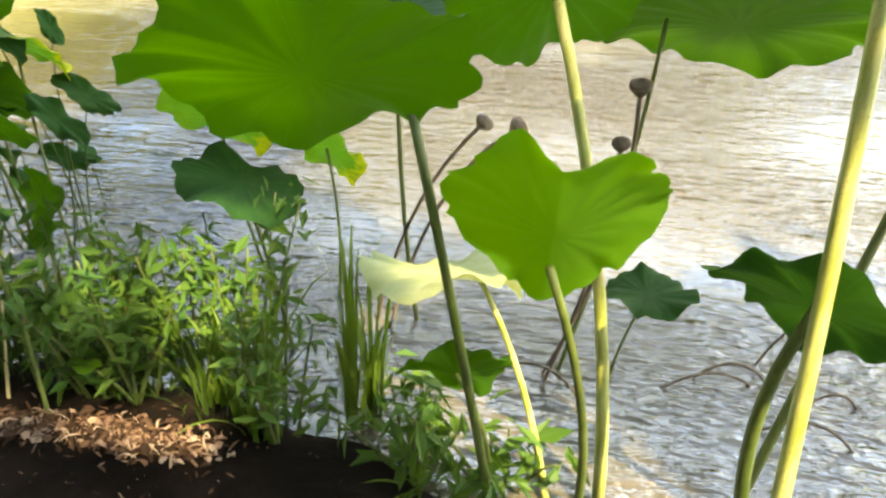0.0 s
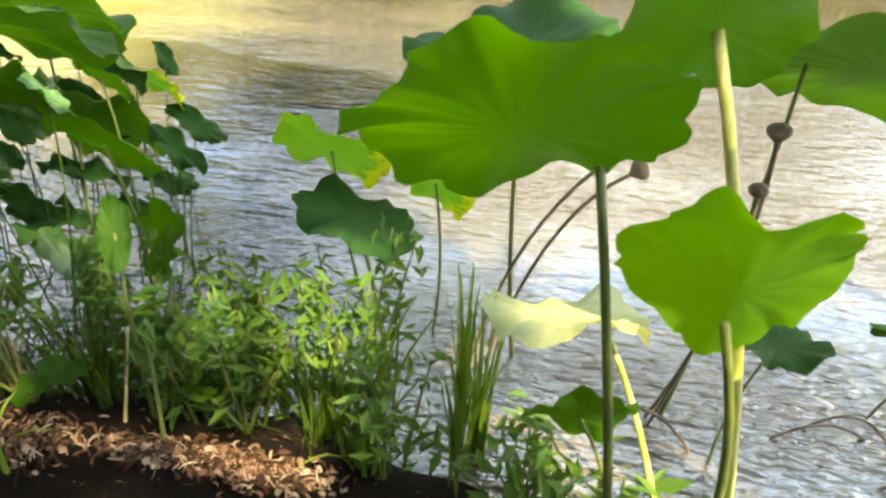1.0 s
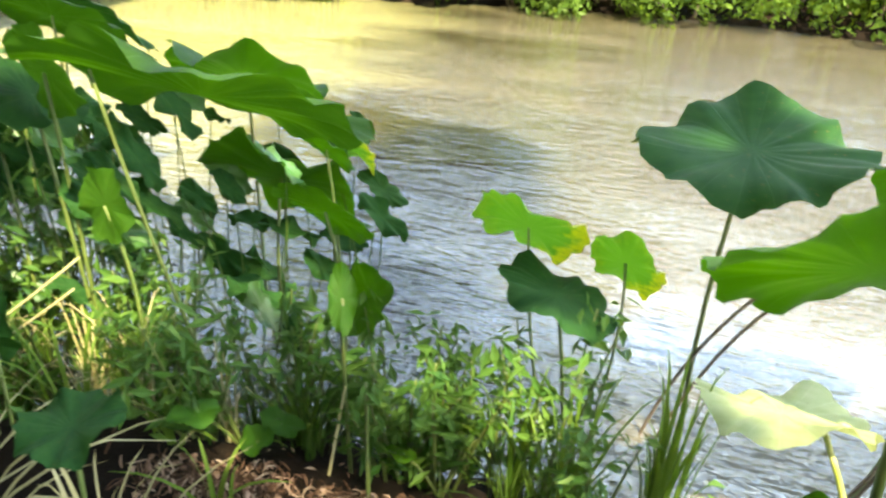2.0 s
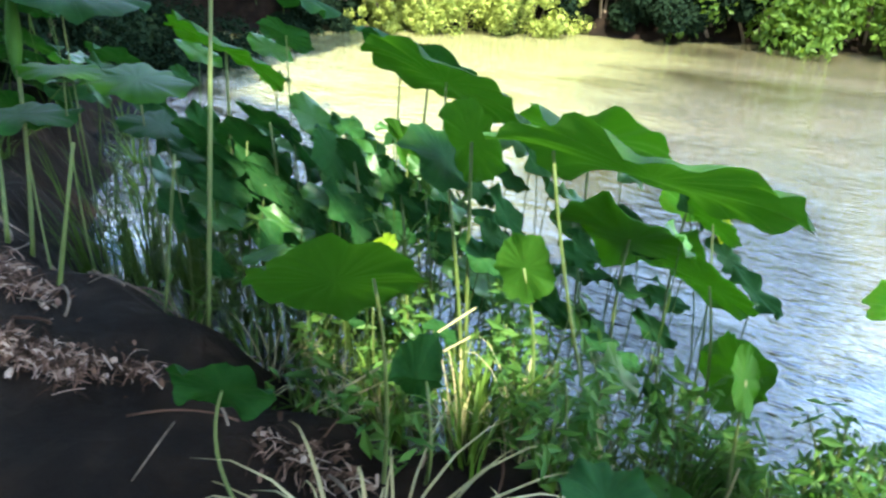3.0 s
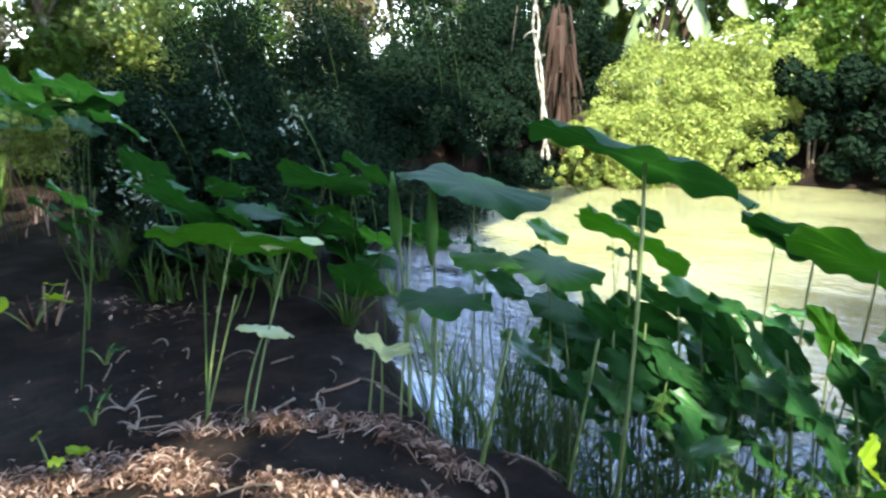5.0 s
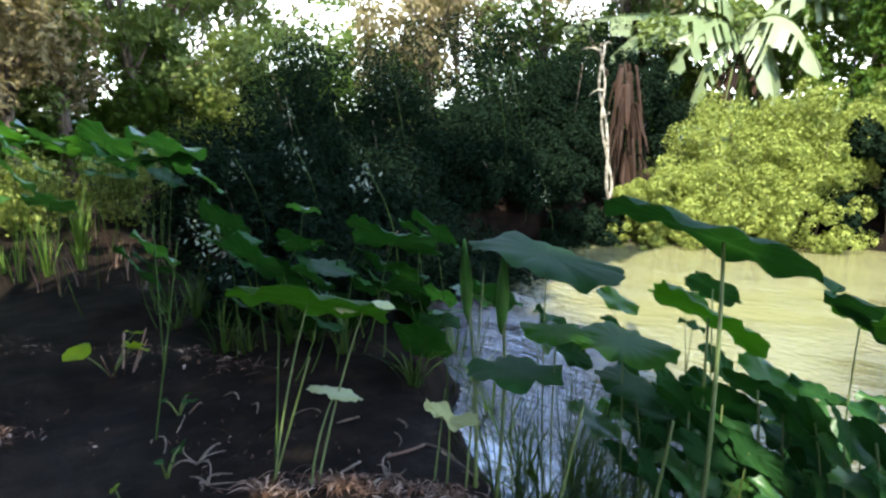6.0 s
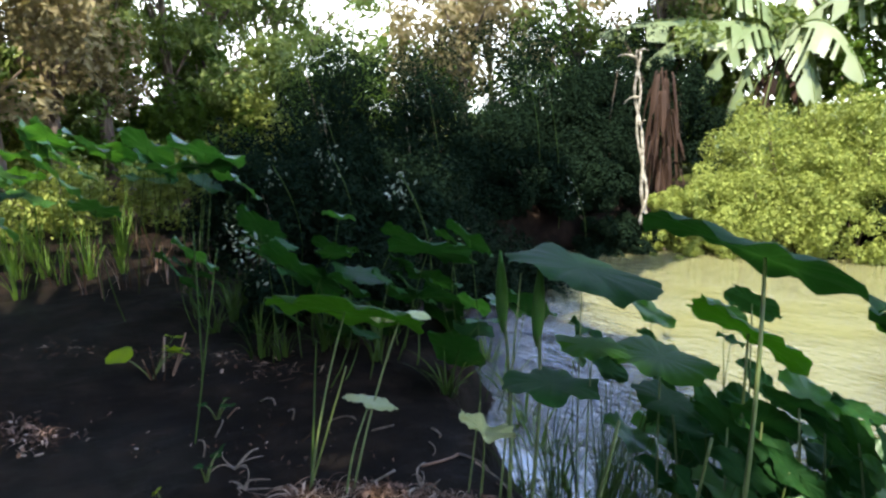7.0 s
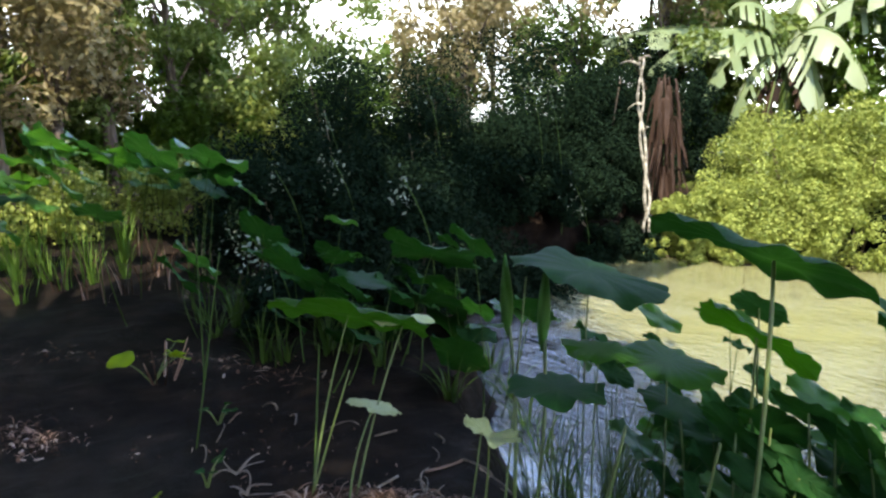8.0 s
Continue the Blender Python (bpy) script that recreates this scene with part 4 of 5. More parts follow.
# ---- rolled leaves, seed heads, bent and fallen stems ----
def spear(base, top, r, label="tall green stalk with a rolled young lotus leaf"):
    """A stalk that ends in a leaf still rolled up to a spindle."""
    b = Vector((*base, land(*base)))
    ob = thing("lotus_shoot", b, label, "lotus", "lotus plants on the bank")
    t = Vector(top) - b
    v, f = tube(bow((0, 0, -0.02), t, (0.02, 0.0, 0.01), 9), [r * (1.1 - 0.04 * i) for i in range(9)], 8)
    part("stalk", mesh_of("stalk", v, f, STALK), ob, "pale green lotus stalk")
    d = t.normalized()
    n = 12
    pts = [t - d * 0.10 + d * 0.26 * i / (n - 1) for i in range(n)]
    v, f = tube(pts, [0.003 + 0.017 * math.sin(math.pi * (i / (n - 1)) ** 0.8) for i in range(n)], 10)
    part("rolled_leaf", mesh_of("rolled_leaf", v, f, LOTUS["mid"]), ob, "rolled green leaf")


def plain_stalk(base, top, r, sag=(0, 0, 0), material=STALK, label="bare green stalk standing on the bank", name="bare_stalk"):
    b = Vector((*base, land(*base)))
    v, f = tube(bow((0, 0, -0.02), Vector(top) - b, sag, 12), [r * (1.1 - 0.035 * i) for i in range(12)], 8)
    ob = new(name, mesh_of(name, v, f, material))
    ob.location = b
    return tagged(ob, label, "stalk", "bare stalks on the bank")


def pod(base, top, size, sag=(0, 0, 0)):
    """A withered seed head that nods on its stalk."""
    b = Vector((*base, land(*base)))
    ob = thing("lotus_seed_head", b, "withered brown lotus seed head on a bent stalk", "lotus", "withered seed heads")
    pts = bow((0, 0, -0.02), Vector(top) - b, sag, 12)
    v, f = tube(pts, [0.004] * 12, 6)
    part("stalk", mesh_of("stalk", v, f, BARK), ob)
    d = (pts[-1] - pts[-2]).normalized()
    ring = [0.15, 0.45, 0.8, 1.0, 0.92, 0.2]
    v, f = tube([pts[-1] + d * size * (0.34 * i - 0.1) for i in range(6)], [size * k for k in ring], 12)
    part("head", mesh_of("head", v, f, BARK), ob)


spear((-1.35, 1.73), (-1.53, 1.90, 0.62), 0.006)
spear((-1.30, 1.76), (-1.40, 1.92, 0.60), 0.006)
plain_stalk((-1.36, 1.70), (-1.45, 1.90, 0.72), 0.0035)
plain_stalk((-1.45, 1.66), (-1.47, 1.74, 0.36), 0.003)
plain_stalk((-1.05, 1.68), (-1.03, 1.80, 0.42), 0.006)
plain_stalk((-0.90, 1.86), (-0.86, 1.95, 0.38), 0.005)
plain_stalk((-1.78, 1.33), (-1.95, 1.48, 0.50), 0.0035, material=REED)
plain_stalk((-1.77, 1.31), (-1.72, 1.44, 0.48), 0.0035)
plain_stalk((-2.35, 1.20), (-2.40, 1.3, 0.42), 0.003, material=REED)
plain_stalk((-2.9, 1.45), (-2.95, 1.6, 0.65), 0.004, material=REED)
plain_stalk((-3.0, 1.5), (-3.2, 1.6, 0.7), 0.004, material=REED)
plain_stalk((1.86, 1.95), (2.05, 2.2, 0.62), 0.009)
plain_stalk((0.63, 1.92), (0.60, 1.98, 0.06), 0.004)
plain_stalk((0.53, 1.95), (0.55, 2.0, 0.02), 0.003, label="dry pale stalk standing on the bank", material=STRAW)
pod((1.50, 2.30), (1.60, 2.24, 0.40), 0.020, (0.05, 0, 0.03))
pod((1.52, 2.28), (1.575, 2.175, 0.33), 0.016, (0.03, 0, 0.06))
pod((1.15, 2.40), (1.40, 2.33, 0.275), 0.022, (-0.02, 0, 0.10))
pod((1.12, 2.42), (1.34, 2.33, 0.28), 0.018, (-0.03, 0, 0.06))
for k, (x, y, dx, dy, h) in enumerate(((2.02, 2.40, 0.16, 0.02, 0.10), (1.85, 2.34, 0.22, -0.05, 0.05), (2.05, 2.25, 0.2, 0.05, 0.03), (1.75, 2.28, 0.3, 0.06, 0.02), (1.95, 2.2, 0.25, -0.04, 0.03), (1.65, 2.2, -0.25, 0.1, 0.04))):
    v, f = tube(bow((0, 0, -0.05), (dx, dy, -0.05), (0, 0, h + 0.07), 14), [0.0035] * 14, 6)
    ob = new("bent_stem", mesh_of("bent_stem", v, f, BARK))
    ob.location = (x, y, WATER_Z)
    tagged(ob, "thin dead stem bent over into the water", "stem", "dead stems in the water")

# ---- the far bank ----
def band(x0, x1, step, seed):
    rng = random.Random(seed)
    x = x0
    while x < x1:
        yield x, rng
        x += step * rng.uniform(0.8, 1.2)


for x, rng in band(-0.3, 9.0, 0.95, 31):
    y = far_shore(x) + rng.uniform(-0.05, 0.3)
    bush("bank_shrub", (x, y, land(x, y) - 0.05), (0.95, 0.7, rng.uniform(1.0, 1.7)), 5200, 0.08, HEDGE, "leafy green shrub overhanging the far river bank", clumps=60, tuft=(0.08, 0.30), seed=int(300 + 10 * (x + 5)), group="shrubs on the far bank")
for k, (x, y, w, h) in enumerate(((-3.72, 7.0, 0.42, 0.78), (-3.45, 7.3, 0.65, 0.95), (-3.0, 7.4, 0.7, 1.05), (-2.4, 7.6, 0.6, 1.15), (-3.2, 8.1, 0.9, 1.1), (-2.5, 8.3, 0.8, 1.25))):
    bush("creeper_bush", (x, y, land(x, y) - 0.1), (w, 0.6, h), 20000, 0.036, BRIGHT, "sunlit yellow-green creeper bush on the far bank", seed=400 + 7 * k, clumps=90, tuft=(0.05, 0.26), group="creeper bushes on the far bank")
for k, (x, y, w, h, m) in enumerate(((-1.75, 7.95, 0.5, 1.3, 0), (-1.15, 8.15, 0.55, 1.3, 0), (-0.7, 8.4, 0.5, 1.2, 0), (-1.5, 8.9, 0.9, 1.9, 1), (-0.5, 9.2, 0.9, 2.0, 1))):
    bush("bank_shrub", (x, y, land(x, y) - 0.08), (w, 0.5, h), 5000, 0.09, (SHADELEAF, HEDGE)[m], ("shrub on the far bank, shade put in its dark leaf colour", "leafy green shrub behind the far bank")[m], seed=450 + 7 * k, group="shrubs on the far bank")
for k, (x, y, w, h) in enumerate(((-1.9, 10.3, 1.1, 2.9), (-3.0, 10.8, 1.1, 2.7), (-0.6, 10.4, 1.1, 2.7))):
    bush("bank_shrub", (x, y, land(x, y) - 0.08), (w, 0.7, h), 7000, 0.10, HEDGE, "leafy green shrub behind the far bank", seed=470 + 7 * k, clumps=60, tuft=(0.10, 0.28), group="shrubs on the far bank")
# the dark thicket, its deep shade put into the leaf colour
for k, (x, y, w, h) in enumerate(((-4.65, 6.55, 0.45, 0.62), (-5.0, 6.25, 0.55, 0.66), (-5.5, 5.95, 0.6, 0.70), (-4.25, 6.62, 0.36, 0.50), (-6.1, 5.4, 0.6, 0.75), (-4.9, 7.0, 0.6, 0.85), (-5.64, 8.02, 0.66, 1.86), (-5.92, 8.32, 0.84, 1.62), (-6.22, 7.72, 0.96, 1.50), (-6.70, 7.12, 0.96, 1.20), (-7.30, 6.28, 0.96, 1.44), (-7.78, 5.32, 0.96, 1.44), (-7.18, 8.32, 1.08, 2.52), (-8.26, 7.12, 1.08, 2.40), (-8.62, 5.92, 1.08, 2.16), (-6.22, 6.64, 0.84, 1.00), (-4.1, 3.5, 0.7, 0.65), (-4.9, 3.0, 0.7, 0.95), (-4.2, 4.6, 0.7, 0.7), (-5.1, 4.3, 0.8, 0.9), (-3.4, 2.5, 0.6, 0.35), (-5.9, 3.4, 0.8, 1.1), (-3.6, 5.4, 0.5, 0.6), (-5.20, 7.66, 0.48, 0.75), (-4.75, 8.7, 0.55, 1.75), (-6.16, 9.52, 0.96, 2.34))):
    bush("thicket", (x, y, land(x, y) - 0.1), (w, 0.7, h), 15000, 0.048, SHADELEAF, "dense thicket, deep shade put in its dark leaf colour", seed=500 + 7 * k, clumps=80, tuft=(0.12, 0.34), group="dark thickets beyond the pond")

# pale leaves added in the dark thicket to stand in for flecks of light
FLECKLEAF = foliage_mat("light_fleck_leaf", (0.06, 0.09, 0.06), (0.28, 0.32, 0.27), (0.15, 0.18, 0.12), 0.25)
for k, (x, y, z, r, n) in enumerate(((-3.13, 2.76, 0.79, 0.07, 34), (-4.25, 3.00, 0.85, 0.10, 40), (-4.72, 2.46, 0.42, 0.10, 36), (-4.75, 5.94, 1.37, 0.14, 34), (-5.06, 5.98, 1.52, 0.12, 26), (-4.39, 2.64, 0.79, 0.08, 22),
                                     (-3.28, 1.91, 0.52, 0.09, 34), (-5.58, 5.01, 1.44, 0.16, 26), (-4.42, 5.96, 0.33, 0.16, 34), (-5.90, 3.99, 1.14, 0.12, 22))):
    rs = np.random.default_rng(90 + k)
    pp = rs.normal(size=(n, 3)) * np.array([r, r, 1.3 * r]) * 0.6
    v, f = leaf_cloud(pp, rs.normal(size=(n, 3)), rs.uniform(0.02, 0.045, n), 95 + k)
    ob = thing("light_fleck_sprig", (x, y, z), "pale sprig added as flecks of light in the dark thicket", "creeper", "pale sprigs in the thicket")
    part("leaves", mesh_of("leaves", v, f, FLECKLEAF, smooth=False), ob)
    tv, tf = tube(bow((0, 0, 1.2 * r), (0.05, 0.12, -z + land(x + 0.05, y + 0.12)), (0.04, 0.08, 0), 8), [0.004] * 8, 6)
    part("stem", mesh_of("stem", tv, tf, REED), ob)

# trees and shrubs beyond the pond
for k, (x, y, w, h) in enumerate(((-7.9, 0.9, 0.7, 0.7), (-7.7, 2.0, 0.7, 0.75), (-8.0, -0.2, 0.8, 0.8), (-7.4, 3.0, 0.6, 0.8))):
    bush("garden_shrub", (x, y, land(x, y) - 0.05), (w, 0.6, h), 5000, 0.06, BRIGHT, "low leafy sunlit shrub at the end of the bank", seed=580 + 7 * k, clumps=50, tuft=(0.1, 0.3), group="shrubs behind the thicket")
for k, (x, y, w, h, m) in enumerate(((-11.74, 3.40, 1.20, 2.04, 0), (-11.26, 4.60, 1.08, 1.80, 0), (-11.02, 5.80, 1.08, 1.68, 1), (-12.22, 1.96, 1.44, 1.56, 1), (-11.50, 7.60, 1.44, 2.40, 0), (-10.06, 9.04, 1.44, 2.40, 0), (-8.14, 10.24, 1.44, 2.52, 0), (-6.22, 10.72, 1.20, 2.40, 0))):
    bush("garden_shrub", (x, y, land(x, y) - 0.05), (w, 0.8, h), 8000, 0.10, (HEDGE, BRIGHT)[m], "sunlit leafy shrub behind the dark thicket", seed=560 + 7 * k, group="shrubs behind the thicket")
for k, (x, y, w, h) in enumerate(((-11.6, 1.0, 1.2, 2.6), (-11.2, 4.9, 1.0, 2.4), (-12.0, 3.0, 1.1, 2.8))):
    bush("tall_shrub", (x, y, land(x, y) - 0.05), (w, 1.0, h), 5500, 0.13, HEDGE, "tall leafy shrub under the trees behind the pond", clumps=50, tuft=(0.12, 0.26), seed=680 + 7 * k, group="shrubs behind the thicket")
tree((-10.8, 3.4, 0.3), 6.5, 1.9, 0.09, 8000, 0.13, TREELEAF, "slender leafy tree with sunlit crown behind the pond", seed=601, bare=0.25)
tree((-11.5, 5.4, 0.3), 6.0, 1.8, 0.10, 7000, 0.13, TREELEAF, "slender leafy tree with sunlit crown behind the pond", seed=602, bare=0.25)
tree((-10.0, 1.9, 0.3), 6.5, 2.0, 0.08, 8000, 0.13, BROWNLEAF, "slender tree with brownish thinning leaves", seed=603, bare=0.25)
tree((-13.0, 2.6, 0.3), 8.0, 2.6, 0.14, 8000, 0.17, TREELEAF, "slender leafy tree with sunlit crown behind the pond", seed=604, bare=0.15)
tree((-9.2, 9.0, 0.3), 3.3, 1.5, 0.08, 4500, 0.13, BROWNLEAF, "slender tree with brownish thinning leaves", seed=605, bare=0.45)
tree((-6.0, 10.0, 0.3), 4.5, 1.3, 0.08, 4000, 0.13, BROWNLEAF, "slender tree with brownish thinning leaves", seed=606, bare=0.45)
tree((-11.2, 0.6, 0.3), 6.5, 2.2, 0.09, 12000, 0.13, TREELEAF, "slender leafy tree with sunlit crown behind the pond", seed=621, bare=0.15)
tree((-11.0, 4.5, 0.3), 5.5, 2.0, 0.09, 12000, 0.12, TREELEAF, "slender leafy tree with sunlit crown behind the pond", seed=622, bare=0.15)
tree((-10.2, 2.6, 0.3), 5.5, 1.8, 0.08, 12000, 0.12, BROWNLEAF, "slender tree with brownish thinning leaves", seed=623, bare=0.2)
tree((-6.9, 11.2, 0.3), 4.2, 1.5, 0.08, 7000, 0.12, TREELEAF, "slender leafy tree with sunlit crown behind the pond", seed=624, bare=0.1)
tree((-12.2, 6.5, 0.3), 3.8, 1.8, 0.06, 8000, 0.10, TREELEAF, "slender leafy tree with sunlit crown behind the pond", seed=631, bare=0.4, clumps=24)
tree((-9.4, 8.7, 0.3), 2.9, 0.9, 0.06, 2600, 0.10, BROWNLEAF, "slender tree with brownish thinning leaves", seed=632, bare=0.4, clumps=24)
tree((-9.9, 10.5, 0.3), 4.2, 0.9, 0.06, 2600, 0.10, BROWNLEAF, "slender tree with brownish thinning leaves", seed=633, bare=0.4, clumps=24)
tree((-7.5, 10.1, 0.3), 3.6, 0.9, 0.06, 2600, 0.10, TREELEAF, "slender leafy tree with sunlit crown behind the pond", seed=634, bare=0.4, clumps=24)
tree((-14.0, 8.0, 0.3), 5.0, 2.5, 0.12, 7000, 0.17, TREELEAF, "leafy tree far behind the pond", seed=607, bare=0.1)
tree((-4.4, 12.1, 0.4), 4.3, 2.0, 0.1, 9000, 0.15, TREELEAF, "leafy tree behind the banana plant", seed=615, bare=0.05)
tree((-5.6, 11.0, 0.4), 4.2, 1.6, 0.1, 8000, 0.14, TREELEAF, "leafy tree behind the banana plant", seed=616, bare=0.05)
tree((-3.0, 12.0, 0.4), 4.3, 2.2, 0.12, 9000, 0.15, TREELEAF, "leafy tree behind the banana plant", seed=608, bare=0.1)
tree((0.5, 11.5, 0.4), 3.6, 2.4, 0.12, 9000, 0.16, TREELEAF, "leafy tree on the far bank", seed=609, bare=0.1)
tree((4.5, 11.8, 0.4), 4.0, 2.4, 0.12, 9000, 0.16, TREELEAF, "leafy tree on the far bank", seed=610, bare=0.1)


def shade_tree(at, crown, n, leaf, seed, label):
    """An unseen tall tree added to cast shade, with a bare trunk and a wide flat crown. crown: x0, x1, y0, y1, z0, z1
    and the number of clumps.
    """
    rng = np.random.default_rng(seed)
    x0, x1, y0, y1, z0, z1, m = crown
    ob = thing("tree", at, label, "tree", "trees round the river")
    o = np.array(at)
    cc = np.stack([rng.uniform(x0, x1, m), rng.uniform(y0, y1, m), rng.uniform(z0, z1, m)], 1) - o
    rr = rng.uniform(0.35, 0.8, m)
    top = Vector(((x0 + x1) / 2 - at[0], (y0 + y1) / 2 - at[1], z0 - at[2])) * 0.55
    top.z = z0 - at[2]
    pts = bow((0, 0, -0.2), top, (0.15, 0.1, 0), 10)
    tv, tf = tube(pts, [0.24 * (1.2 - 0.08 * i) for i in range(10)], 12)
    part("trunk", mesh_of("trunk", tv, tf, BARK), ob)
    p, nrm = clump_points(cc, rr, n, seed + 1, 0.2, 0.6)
    # gaps cut in the crown, placed by where their sunlight should fall
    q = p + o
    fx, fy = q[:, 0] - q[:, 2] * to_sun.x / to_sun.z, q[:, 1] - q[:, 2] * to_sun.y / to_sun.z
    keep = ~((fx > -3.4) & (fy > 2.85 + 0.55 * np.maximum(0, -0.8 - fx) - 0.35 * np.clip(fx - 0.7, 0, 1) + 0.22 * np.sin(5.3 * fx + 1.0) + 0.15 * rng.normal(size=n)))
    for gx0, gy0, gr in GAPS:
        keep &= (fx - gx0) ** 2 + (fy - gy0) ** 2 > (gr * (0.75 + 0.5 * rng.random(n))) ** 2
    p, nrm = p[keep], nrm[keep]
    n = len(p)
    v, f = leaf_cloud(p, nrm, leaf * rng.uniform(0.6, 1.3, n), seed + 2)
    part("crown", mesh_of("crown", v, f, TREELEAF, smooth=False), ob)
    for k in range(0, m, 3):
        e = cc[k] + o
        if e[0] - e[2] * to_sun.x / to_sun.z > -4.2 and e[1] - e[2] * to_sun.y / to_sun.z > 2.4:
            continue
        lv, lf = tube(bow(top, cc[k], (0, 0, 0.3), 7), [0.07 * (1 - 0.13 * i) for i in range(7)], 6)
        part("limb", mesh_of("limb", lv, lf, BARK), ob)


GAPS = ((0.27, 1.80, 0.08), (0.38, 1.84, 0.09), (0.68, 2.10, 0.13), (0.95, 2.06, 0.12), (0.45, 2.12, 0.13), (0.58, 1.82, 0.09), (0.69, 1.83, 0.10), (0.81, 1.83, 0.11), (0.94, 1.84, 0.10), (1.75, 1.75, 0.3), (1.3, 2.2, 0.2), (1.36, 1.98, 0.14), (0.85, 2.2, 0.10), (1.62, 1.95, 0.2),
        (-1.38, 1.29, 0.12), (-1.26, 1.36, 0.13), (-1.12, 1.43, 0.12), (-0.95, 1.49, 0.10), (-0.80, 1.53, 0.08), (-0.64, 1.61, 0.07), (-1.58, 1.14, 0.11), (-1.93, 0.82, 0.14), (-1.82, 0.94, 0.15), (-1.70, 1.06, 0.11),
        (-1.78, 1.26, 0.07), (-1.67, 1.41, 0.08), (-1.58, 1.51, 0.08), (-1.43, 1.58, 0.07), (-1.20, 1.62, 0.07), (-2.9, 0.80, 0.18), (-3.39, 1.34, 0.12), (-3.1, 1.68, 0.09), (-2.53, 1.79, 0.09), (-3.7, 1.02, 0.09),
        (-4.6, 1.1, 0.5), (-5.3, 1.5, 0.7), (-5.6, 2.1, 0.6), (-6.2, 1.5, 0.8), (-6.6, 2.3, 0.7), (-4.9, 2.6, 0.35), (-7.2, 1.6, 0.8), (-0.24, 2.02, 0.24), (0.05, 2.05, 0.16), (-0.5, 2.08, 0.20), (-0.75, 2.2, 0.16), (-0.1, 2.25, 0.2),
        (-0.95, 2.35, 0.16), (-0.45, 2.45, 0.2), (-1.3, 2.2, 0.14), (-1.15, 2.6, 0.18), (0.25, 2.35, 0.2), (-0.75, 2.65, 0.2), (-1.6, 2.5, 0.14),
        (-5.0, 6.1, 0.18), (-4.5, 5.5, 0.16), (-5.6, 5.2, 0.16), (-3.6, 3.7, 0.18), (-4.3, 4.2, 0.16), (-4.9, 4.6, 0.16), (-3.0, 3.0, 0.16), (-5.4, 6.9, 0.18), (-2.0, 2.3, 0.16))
# trees out of view, added to throw shade on the bank
shade_tree((-3.2, -3.4, 0.1), (-6.4, 1.3, -3.2, 4.2, 4.2, 6.2, 130), 64000, 0.26, 701, "tall spreading tree out of view, added to shade the bank")
shade_tree((3.9, -3.2, 0.0), (0.8, 4.6, -3.0, -0.2, 4.2, 6.0, 58), 22000, 0.24, 702, "tall spreading tree out of view, added to shade the bank")
shade_tree((-4.6, -1.6, 0.1), (-4.6, -1.2, -1.4, 1.9, 2.7, 3.7, 70), 30000, 0.20, 703, "leaning tree out of view, its low boughs added for shade")
# unseen hedge and trees, added to keep skylight off from behind
for k, x in enumerate((-9.0, -7.4, -5.8, -4.2, -2.6, -1.0, 0.6, 2.2, 3.8, 5.4, 7.0)):
    y = -3.6 - 0.4 * math.sin(1.7 * k) + (2.2 if x < -8 else 0) + (1.0 if x > 6 else 0)
    bush("unseen_hedge_bush", (x, y, land(x, y) - 0.05), (1.2, 0.8, 3.4), 5200, 0.2, SHADELEAF, "tall dark unseen hedge bush added to block light behind the bank", seed=650 + 3 * k, clumps=40, group="hedge behind the bank")
tree((-6.0, -6.0, 0.2), 7.0, 3.0, 0.2, 9000, 0.28, TREELEAF, "leafy unseen tree added behind the bank to cut skylight", seed=611, bare=0.08)
tree((0.5, -7.0, 0.2), 7.0, 3.0, 0.2, 9000, 0.28, TREELEAF, "leafy unseen tree added behind the bank to cut skylight", seed=612, bare=0.08)
tree((6.0, -4.5, 0.2), 7.0, 3.0, 0.2, 9000, 0.28, TREELEAF, "leafy unseen tree added behind the bank to cut skylight", seed=613, bare=0.08)
tree((-10.5, -2.0, 0.2), 7.0, 3.0, 0.2, 9000, 0.28, TREELEAF, "leafy unseen tree added behind the bank to cut skylight", seed=614, bare=0.08)


# ---- the banana plant ----
def banana_leaf(ob, a, b, arch, width, material, label, seed, tears=5, hang=0.55):
    """A long leaf along a bent midrib from a to b, its two halves sloping down and torn here and there."""
    rng = random.Random(seed)
    n = 26
    pts = bow(a, b, arch, n)
    verts, faces = [], []
    cuts = {rng.randrange(4, n - 2) for _ in range(tears)}
    for side in (1, -1):
        start = len(verts)
        for i, p in enumerate(pts):
            d = (pts[min(i + 1, n - 1)] - pts[max(i - 1, 0)]).normalized()
            w = d.cross(Vector((0, 0, 1)))
            w = (w if w.length > 0.05 else Vector((1, 0, 0))).normalized()
            t = i / (n - 1)
            s = width * (math.sin(math.pi * min(1, t * 0.93 + 0.05)) ** 0.6) * (0.9 + 0.2 * rng.random())
            for q in (0, 0.5, 1):
                verts.append(p + w * side * s * q + Vector((0, 0, -s * hang * q * q + 0.015 * math.sin(9 * t + side))))
        for i in range(n - 1):
            for q in ((0,) if i in cuts else (0, 1)):
                k = start + i * 3 + q
                f = (k, k + 1, k + 4, k + 3)
                faces.append(f if side > 0 else f[::-1])
    leaf = part("leaf", mesh_of("leaf", verts, faces, material), ob, label)
    tv, tf = tube(pts, [0.02 * (1 - 0.8 * i / (n - 1)) + 0.002 for i in range(n)], 6)
    part("midrib", mesh_of("midrib", tv, tf, STALK), leaf)


